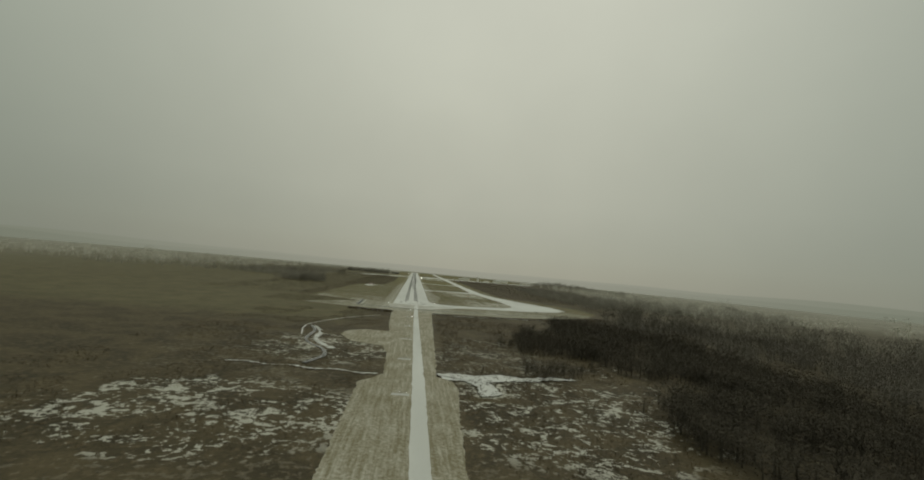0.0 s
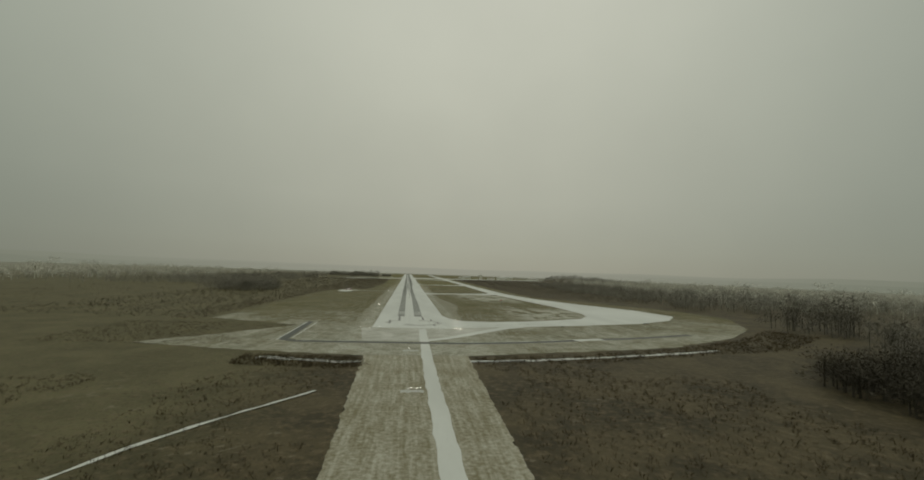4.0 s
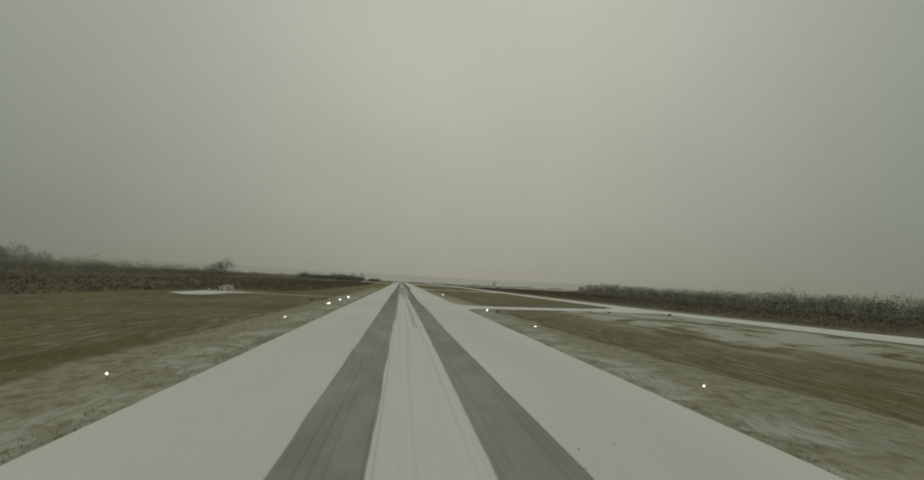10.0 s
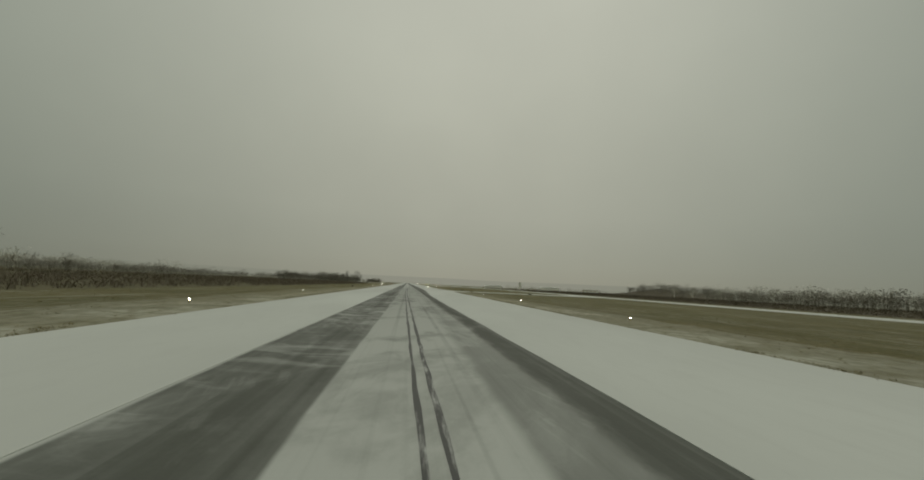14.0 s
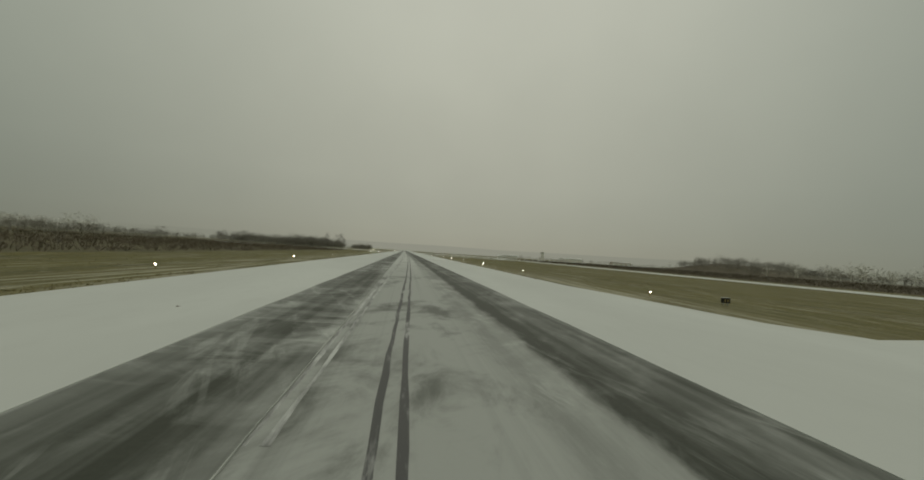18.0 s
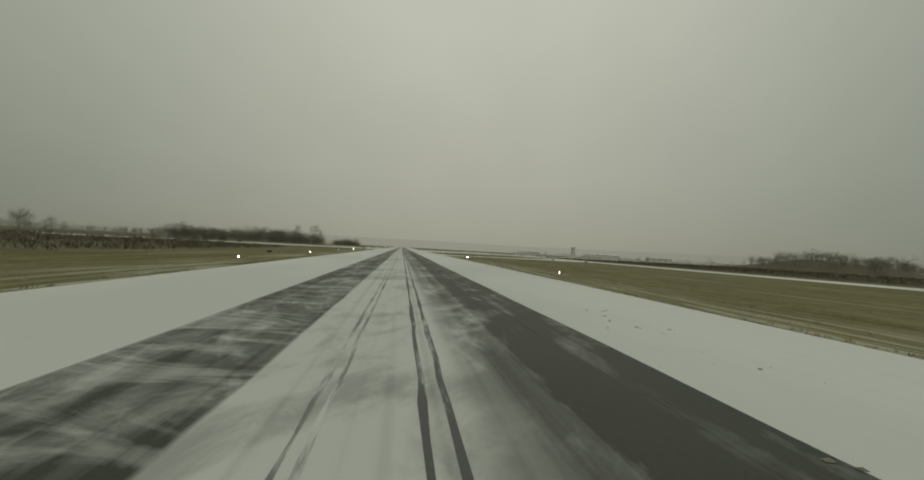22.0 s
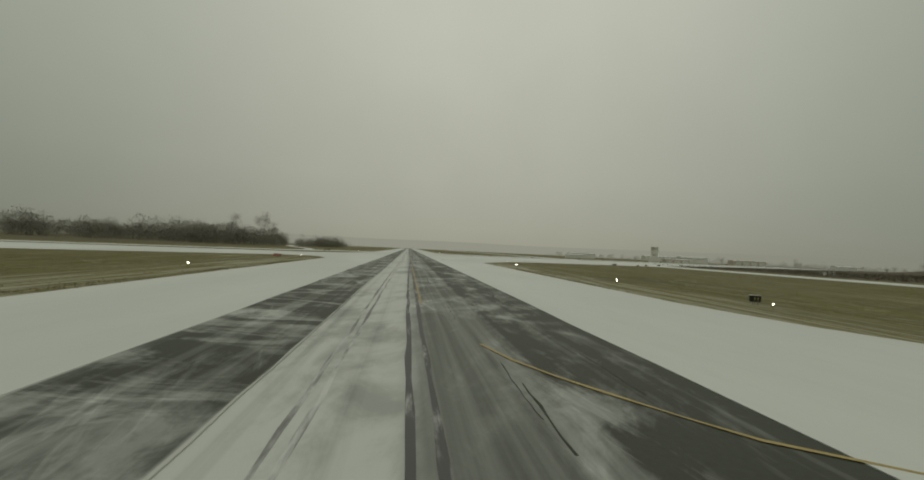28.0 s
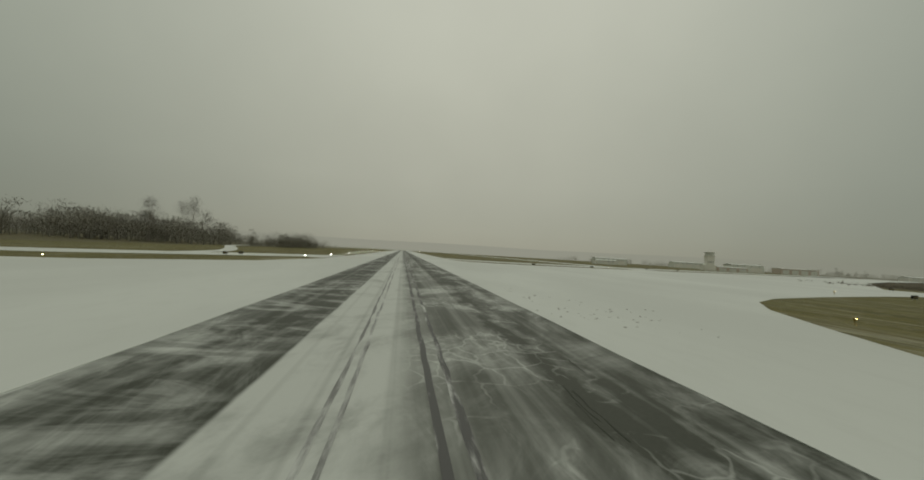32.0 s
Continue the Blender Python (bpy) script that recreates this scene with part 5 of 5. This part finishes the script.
first = None
SPOTS = [(s * (30.5 + 0.5 * s), -18.5 + 61 * k) for k in range(1, 44) for s in (-1, 1)] + [(-30, 378), (-30, 748), (-30, 1459), (31.5, 1235)]
SPOTS = [p for p in SPOTS if not (p[0] > 0 and 362 < p[1] < 386) and not (p[0] > 0 and 1190 < p[1] < 1216) and not (p[0] > 0 and 722 < p[1] < 747) and not (1338 < p[1] < 1446 and p[0] < 0) and not (1340 < p[1] < 1520 and p[0] > 0)]
SPOTS += [(x, -1.8) for x in (-29.5, -24.7, -19, -8, 13.8, 17, 26, 29)]
for x, y in SPOTS:
    if first is None:
        first = edge_light()
        first.matrix_world = pose(x, y, 0.0)
    else:
        copy_thing(first, pose(x, y, 0.0))

# the row of unlit fixtures across the threshold and on along the entrance
dark = None
for x, y in [(-31 + 3.3 * k, -2.6) for k in range(17)] + [(27 + 4.2 * k, 0.2 + 1.1 * k) for k in range(8)]:
    if dark is None:
        dark = tagged(edge_light(M_GLASS), "small unlit threshold light on an amber stem", "threshold light", "unlit lights across the threshold")
        dark.matrix_world = pose(x, y, 0.0)
    else:
        copy_thing(dark, pose(x, y, 0.0))

warm = None
for x, y in ((36, 1354), (85, 1398), (-49, 1389), (63, 1516), (120, 1560), (190, 1582)):
    if warm is None:
        warm = tagged(edge_light(M_WARM), "small lit amber-white taxiway light on a stem", "taxiway light", "lights along the taxiway")
        warm.matrix_world = pose(x, y, 0)
    else:
        copy_thing(warm, pose(x, y, 0))


def approach_bar(y):
    e = new("approach_light_bar")
    part("beam", box(4.2, 0.10, 0.08, (0, 0, 0.55), 0.01), M_STEEL, e)
    for x in (-1.8, 1.8):
        part("leg", tube(0.05, 0.05, 0.62, (x, 0, -0.05), 8), M_STEEL, e)
    for x in (-1.8, -0.9, 0, 0.9, 1.8):
        bm = tube(0.07, 0.13, 0.14, (x, 0, 0.63))
        lamp = part("lamp_housing", bm, M_DARK, e)
        bm = bmesh.new()
        bmesh.ops.create_uvsphere(bm, u_segments=8, v_segments=6, radius=0.06, matrix=Matrix.Translation((x, -0.05, 0.79)))
        part("lens", bm, M_LAMP_DIM, lamp, "lit white lens")
    e.matrix_world = pose(-0.6, y, -0.05)
    return tagged(e, "low bar of five lit approach lights on legs", "approach lights", "bars of approach lights")


bar = approach_bar(-69)
for k in range(1, 6):
    copy_thing(bar, pose(-0.6, -69 - 61 * k, -0.07))
for k in range(6):
    ribbon("worn_patch", [(-4.5, -70 - 61 * k), (2.2, -70 - 61 * k)], 2.6, -0.058 if k else -0.04, M_GREY, "bare snowy patch round the approach lights", "patch", ragged=0.35, step=0.8)


def sign(x, y, w=1.9, face=None, turn=0.0, label="dark airfield guidance sign standing on short legs"):
    e = new("airfield_sign")
    w *= 0.7
    part("box", box(w, 0.26, 0.60, (0, 0, 0.2), 0.03), M_DARK, e)
    for s in (-1, 1):
        part("leg", box(0.09, 0.12, 0.30, (s * (w / 2 - 0.25), 0, -0.06), 0.01), M_STEEL, e)
    p = part("face", box(w - 0.12, 0.02, 0.48, (0, -0.142, 0.26), 0.004), face or M_DARK, e, "sign face")
    n = max(2, int(w / 0.42))
    for k in range(n):
        part("lettering", box(0.13, 0.01, 0.26, ((k - (n - 1) / 2) * 0.36, -0.156, 0.37)), M_WHITE if face is M_RED else (M_YELLOW if face is None else M_DARK), p, "unreadable sign characters as bars")
    part("cap", box(w + 0.02, 0.3, 0.04, (0, 0, 0.805), 0.01), M_SNOW, e, "thin snow on the top")
    e.matrix_world = pose(x, y, -0.02, 0, 0, turn)
    return tagged(e, label, "sign", "signs along the pavements")


for x, y, w, f, a in ((35.8, 49.5, 1.6, None, 8), (98.5, 17, 2.2, None, -10), (173, 43, 6.0, None, -6), (-40, 367, 1.5, None, 0), (33.5, 340, 1.6, None, 10), (93, 369, 3.4, None, 30), (133 - 6, 374, 2.4, None, 0),
                      (116, 421, 2.6, None, 0), (-33, 721, 1.5, None, 0), (34, 708, 1.6, M_YELLOW, 20), (73, 726, 3.0, None, 15), (36, 767, 1.5, None, 0), (-37.5, 1062, 1.8, None, 0),
                      (98, 1204, 3.0, None, 20), (44, 1199, 1.5, M_YELLOW, 10), (112, 1185, 2.0, None, 0), (-33, 1312, 2.6, M_RED, 0), (33.4, 1239, 1.6, None, 0), (97, 1393, 3.2, None, 15),
                      (119, 1403, 1.8, None, 0), (144, 1432, 2.4, None, 0), (106, 1388, 1.5, M_YELLOW, 0), (-46, 1441, 1.5, None, 30), (-45, 1449, 1.7, None, 0), (62, 1522, 2.6, None, 0), (160, 1586, 2.2, None, 0), (185, 1590, 2.2, None, 0), (101, 1542, 2.4, None, 0)):
    sign(x, y, w, f, a, "red mandatory sign with white characters on short legs" if f is M_RED else ("yellow guidance sign on short legs" if f is M_YELLOW else "dark airfield guidance sign standing on short legs"))


def equipment_hut():
    e = new("equipment_hut")
    part("wall", box(3.8, 3.2, 2.9, (0, 0, 0.12), 0.03), M_CHECK, e, "red and white checkered walls")
    part("roof", box(4.1, 3.5, 0.16, (0, 0, 3.02), 0.04), M_WHITE, e)
    part("plinth", box(4.4, 3.8, 0.2, (0, 0, -0.06), 0.03), M_CONC, e)
    a = part("annex", box(2.6, 2.4, 2.1, (-3.25, 0.1, 0.12), 0.03), M_CHECK, e, "low red and white checkered annex")
    part("annex_roof", box(2.8, 2.6, 0.12, (-3.25, 0.1, 2.22), 0.03), M_WHITE, a)
    d = part("door", box(0.95, 0.05, 2.05, (-1.0, -1.62, 0.14), 0.01), M_WHITE, e)
    part("door_handle", box(0.05, 0.06, 0.14, (-0.65, -1.68, 1.1), 0.01), M_STEEL, d)
    part("air_unit", box(0.8, 0.5, 0.7, (0.9, -1.86, 0.9), 0.04), M_STEEL, e)
    e.matrix_world = pose(-91.5, 416, -0.04, 0, 0, -6)
    tagged(e, "red and white checkered equipment hut on a snowy pad", "hut")


equipment_hut()


def antenna_mast():
    e = new("antenna_mast")
    for x, y in ((-0.28, -0.24), (0.28, -0.24), (0, 0.32)):
        part("post", tube(0.06, 0.045, 13.4, (x, y, 0), 6), M_MAST, e)
    for k in range(18):
        part("brace", box(0.62, 0.05, 0.05, (0, -0.24 if k % 2 else 0.02, 0.5 + k * 0.72)), M_MAST, e)
    for z, w in ((8.2, 0.9), (12.2, 1.15)):
        for x in (-w / 2, w / 2):
            a = part("antenna_panel", box(0.32, 0.22, 1.35, (x, -0.5, z), 0.05), M_MAST, e, "grey antenna panel")
            part("bracket", box(0.12, 0.3, 0.1, (x * 0.8, -0.28, z + 0.6)), M_MAST, a)
    e.matrix_world = pose(-95.5, 414, -0.05)
    tagged(e, "slim grey lattice mast with antenna panels", "mast")
    for x, y in ((-98, 409), (-86.6, 410.5)):
        c = new("equipment_cabinet")
        part("body", box(0.9, 0.6, 1.3, (0, 0, 0.1), 0.03), M_WHITE, c)
        part("door", box(0.8, 0.03, 1.1, (0, -0.31, 0.2), 0.005), M_CHECK, c)
        part("plinth", box(1.0, 0.7, 0.14, (0, 0, -0.04)), M_CONC, c)
        c.matrix_world = pose(x, y, -0.04)
        tagged(c, "white equipment cabinet beside the hut", "cabinet")


antenna_mast()
sheet("gravel_pad", [(-104, 384), (-92, 372), (-86, 378), (-84, 404), (-80, 409), (-80, 420), (-98, 424), (-103, 412)], -0.03, M_SNOW, 0.06, "snow-covered pad round the hut", "pad")
ribbon("hut_path", [(-82, 413), (-60, 411), (-45, 408), (-23, 405)], 2.6, -0.03, M_SNOW, "narrow snowy path from the hut to the runway", "path", ragged=0.2)


def windsock():
    e = new("windsock")
    part("base", tube(0.35, 0.35, 0.2, (0, 0, -0.08), 12), M_CONC, e)
    part("pole", tube(0.10, 0.07, 6.6, (0, 0, 0.1), 10), M_MAST, e)
    bm = bmesh.new()
    rings = []
    pts = [((0.15, 0, 6.25), 0.46), ((-0.8, 0.05, 6.1), 0.43), ((-1.5, 0.1, 5.75), 0.38), ((-2.0, 0.12, 5.2), 0.32), ((-2.35, 0.14, 4.75), 0.24)]
    for (x, y, z), r in pts:
        rings.append([bm.verts.new((x + 0.25 * r * math.sin(a), y + r * math.cos(a), z + r * math.sin(a))) for a in [2 * math.pi * k / 12 for k in range(12)]])
    for a, b in zip(rings, rings[1:]):
        for k in range(12):
            bm.faces.new((a[k], a[(k + 1) % 12], b[(k + 1) % 12], b[k]))
    part("sock", bm, M_SOCK, e, "faded red cloth cone, half slack")
    bm = bmesh.new()
    for k in range(16):
        a0, a1 = 2 * math.pi * k / 16, 2 * math.pi * (k + 1) / 16
        vs = [bm.verts.new((0.18, r * math.cos(a), 6.25 + r * math.sin(a))) for r, a in ((0.46, a0), (0.46, a1), (0.5, a1), (0.5, a0))]
        bm.faces.new(vs)
    part("hoop", bm, M_STEEL, e)
    e.matrix_world = pose(94, 180, -0.05, 0, 0, 10)
    tagged(e, "red windsock drooping from a thin steel pole", "windsock")
    ribbon("snow_patch", [(86, 182), (94, 179.5), (101, 178), (108, 174)], 1.6, -0.043, M_SNOW, "thin snow lying round the windsock pole", "snow", ragged=0.3, step=1.0)


windsock()

# ---- buildings across the field ----
def windows(e, n, w, z, h, y, width, material=M_GLASS):
    for k in range(n):
        x = (k - (n - 1) / 2) * w / n
        win = part("window", box(width, 0.12, h, (x, y, z)), M_METAL, e)
        part("pane", box(width - 0.2, 0.05, h - 0.2, (x, y - 0.06, z + 0.1)), material, win)


def tower():
    e = new("control_tower")
    part("base_building", box(13, 11, 6.5, (0, 2, 0), 0.1), M_CONC, e)
    part("shaft", box(7.8, 7.8, 16.5, (0, 0, 0), 0.25), M_CONC, e, "pale concrete shaft")
    part("gallery", box(9.4, 9.4, 0.6, (0, 0, 16.5), 0.1), M_CONC, e)
    bm = bmesh.new()
    bmesh.ops.create_cone(bm, cap_ends=True, segments=8, radius1=4.3, radius2=4.8, depth=3.4, matrix=Matrix.Translation((0, 0, 18.8)) @ Matrix.Rotation(math.pi / 8, 4, "Z"))
    part("cab", bm, M_CAB, e, "dark glass cab")
    part("roof", box(9.2, 9.2, 0.8, (0, 0, 20.5), 0.2), M_METAL, e)
    for k in range(8):
        a = 2 * math.pi * k / 8 + math.pi / 8
        part("mullion", tube(0.14, 0.14, 3.4, (4.5 * math.cos(a), 4.5 * math.sin(a), 17.1), 6), M_METAL, e)
    part("antenna", tube(0.08, 0.04, 4, (1.5, 1, 21.4), 6), M_STEEL, e)
    windows(e, 3, 7, 9, 2.2, -3.93, 1.2)
    e.matrix_world = pose(345, 1764, -0.1, 0, 0, -14)
    tagged(e, "pale concrete control tower with a dark glass cab", "tower")


tower()


def hall(x, y, w, d, h, wall, turn, doors, label, slope=1.4, snowy=True):
    e = new("hangar")
    part("wall", box(w, d, h, (0, 0, 0), 0.05), wall, e)
    bm = bmesh.new()
    v = [bm.verts.new(q) for q in ((-w / 2 - 0.4, -d / 2 - 0.4, h), (w / 2 + 0.4, -d / 2 - 0.4, h), (w / 2 + 0.4, d / 2 + 0.4, h), (-w / 2 - 0.4, d / 2 + 0.4, h), (-w / 2 - 0.4, 0, h + slope), (w / 2 + 0.4, 0, h + slope))]
    for f in ((0, 1, 5, 4), (2, 3, 4, 5), (1, 2, 5), (3, 0, 4), (0, 3, 2, 1)):
        bm.faces.new([v[k] for k in f])
    part("roof", bm, M_SNOW if snowy else M_METAL, e, "snow-covered roof")
    for k in range(doors):
        q = (k - (doors - 1) / 2) * w / doors
        p = part("door", box(w / doors * 0.72, 0.15, h * 0.72, (q, -d / 2 - 0.05, 0.05), 0.03), M_METAL if wall is not M_METAL else M_CONC, e)
        part("door_rail", box(w / doors * 0.76, 0.2, 0.25, (q, -d / 2 - 0.1, h * 0.74)), M_STEEL, p)
    windows(e, max(3, doors * 2), w * 0.9, h * 0.82, h * 0.12, -d / 2 - 0.02, w * 0.05)
    e.matrix_world = pose(x, y, -0.1, 0, 0, turn)
    tagged(e, label, "building", "airport buildings")


hall(464, 1850, 40, 26, 9.5, M_METAL, -16, 2, "grey hangar with a snow-covered roof")
hall(664, 1965, 56, 30, 9.0, M_BRICK, -18, 4, "low brown building with a flat wall", 0.6, False)
hall(402, 1800, 34, 14, 5.0, M_BRICK, -16, 3, "low brown building beside the tower", 1.0)
hall(296, 1905, 44, 20, 8.0, M_METAL, -10, 3, "grey hangar with a snow-covered roof")
hall(262, 1850, 26, 14, 5.0, M_CONC, -10, 2, "small pale building with a snowy roof")
hall(540, 2060, 70, 28, 10.0, M_METAL, -16, 4, "long grey hangar with a snow-covered roof")
hall(760, 1860, 30, 20, 6.0, M_CONC, -20, 2, "small pale building with a snowy roof")

def equipment_frame(x, y):
    e = new("antenna_array")
    for k in range(4):
        for d in (-0.6, 0.6):
            part("post", tube(0.07, 0.07, 3.0, (-3.0 + 2.0 * k, d, -0.05), 6), M_STEEL, e)
    for z in (1.4, 2.85):
        for d in (-0.6, 0.6):
            part("rail", box(6.3, 0.1, 0.12, (0, d, z)), M_STEEL, e)
    part("cabinet", box(1.2, 0.8, 1.6, (-1.0, 0, 0.0), 0.03), M_METAL, e, "grey cabinet under the frame")
    e.matrix_world = pose(x, y, -0.1, 0, 0, -20)
    tagged(e, "pale steel antenna array on posts with a small cabinet", "antenna")


equipment_frame(205, 1387)

# ---- small ground detail ----
def clods(name, pts, count, seed, label):
    rnd = random.Random(seed)
    v, f = [], []
    for _ in range(count):
        t = rnd.random()
        x = pts[0][0] + (pts[1][0] - pts[0][0]) * t + rnd.gauss(0, 2.2)
        y = pts[0][1] + (pts[1][1] - pts[0][1]) * t + rnd.gauss(0, 3.0)
        r = rnd.uniform(0.03, 0.13)
        k = len(v)
        for j in range(5):
            a = 2 * math.pi * j / 5 + rnd.uniform(-0.4, 0.4)
            v.append((x + r * math.cos(a) * rnd.uniform(0.5, 1.6), y + r * math.sin(a), 0.018))
        v.append((x, y, 0.02 + r * 0.45))
        f += [(k + j, k + (j + 1) % 5, k + 5) for j in range(5)]
    ob = new(name, mesh_of(name, v, f, M_CLOD))
    tagged(ob, label, "clods", "", "stuff")


for k, (a, b, n) in enumerate((((15, 697), (9, 676), 40), ((14, 968), (11, 940), 34), ((15, 630), (12, 622), 8), ((14, 1349), (12, 1368), 60), ((17, 1350), (15.5, 1356), 12), ((12, 905), (15, 930), 24), ((13, 255), (11, 200), 16), ((-14, 745), (-13, 690), 7), ((12, 1070), (11, 1060), 6))):
    clods("snow_clods", (a, b), n, 40 + k, "dark grassy clods scattered over the snow")


def tufts(name, x0, x1, y0, y1, count, seed, label, h=(0.07, 0.19)):
    rnd = random.Random(seed)
    v, f = [], []
    for _ in range(count):
        x, y = rnd.uniform(x0, x1), rnd.uniform(y0, y1)
        if noise.noise((x * 0.3, y * 0.06, seed)) < -0.1:
            continue
        if (x > 23 and any(a < y < b for a, b in ((0, 58), (345, 414), (700, 796), (1177, 1246), (1335, 1540)))) or (x < -23 and any(a < y < b for a, b in ((403, 410), (1322, 1460)))):
            continue
        for _ in range(5):
            a, hh, r = rnd.uniform(0, 6.28), rnd.uniform(*h), rnd.uniform(0.02, 0.045)
            ox, oy = x + rnd.gauss(0, 0.14), y + rnd.gauss(0, 0.14)
            k = len(v)
            v += [(ox - r * math.sin(a), oy + r * math.cos(a), -0.06), (ox + r * math.sin(a), oy - r * math.cos(a), -0.06), (ox + rnd.gauss(0, 0.1), oy + rnd.gauss(0, 0.1), -0.06 + hh)]
            f.append((k, k + 1, k + 2))
    ob = new(name, mesh_of(name, v, f, M_GRASS))
    tagged(ob, label, "grass", "", "stuff")


tufts("grass_tufts", 23.3, 25.2, 60, 1700, 7000, 51, "dead grass tufts along the runway edge")
tufts("grass_tufts", -25.2, -23.3, 4, 1700, 7000, 52, "dead grass tufts along the runway edge")
tufts("grass_tufts", 25, 60, 60, 1500, 6000, 53, "sparse dead grass tufts in the turf", (0.06, 0.15))
tufts("grass_tufts", -60, -25, 4, 1500, 6000, 54, "sparse dead grass tufts in the turf", (0.06, 0.15))

# ---- the drawing scale ----
for ob in list(scene.objects):
    if ob.parent is None and ob.type in ("MESH", "EMPTY", "CURVE", "FONT"):
        ob.matrix_basis = Matrix.Scale(SCALE, 4) @ ob.matrix_basis
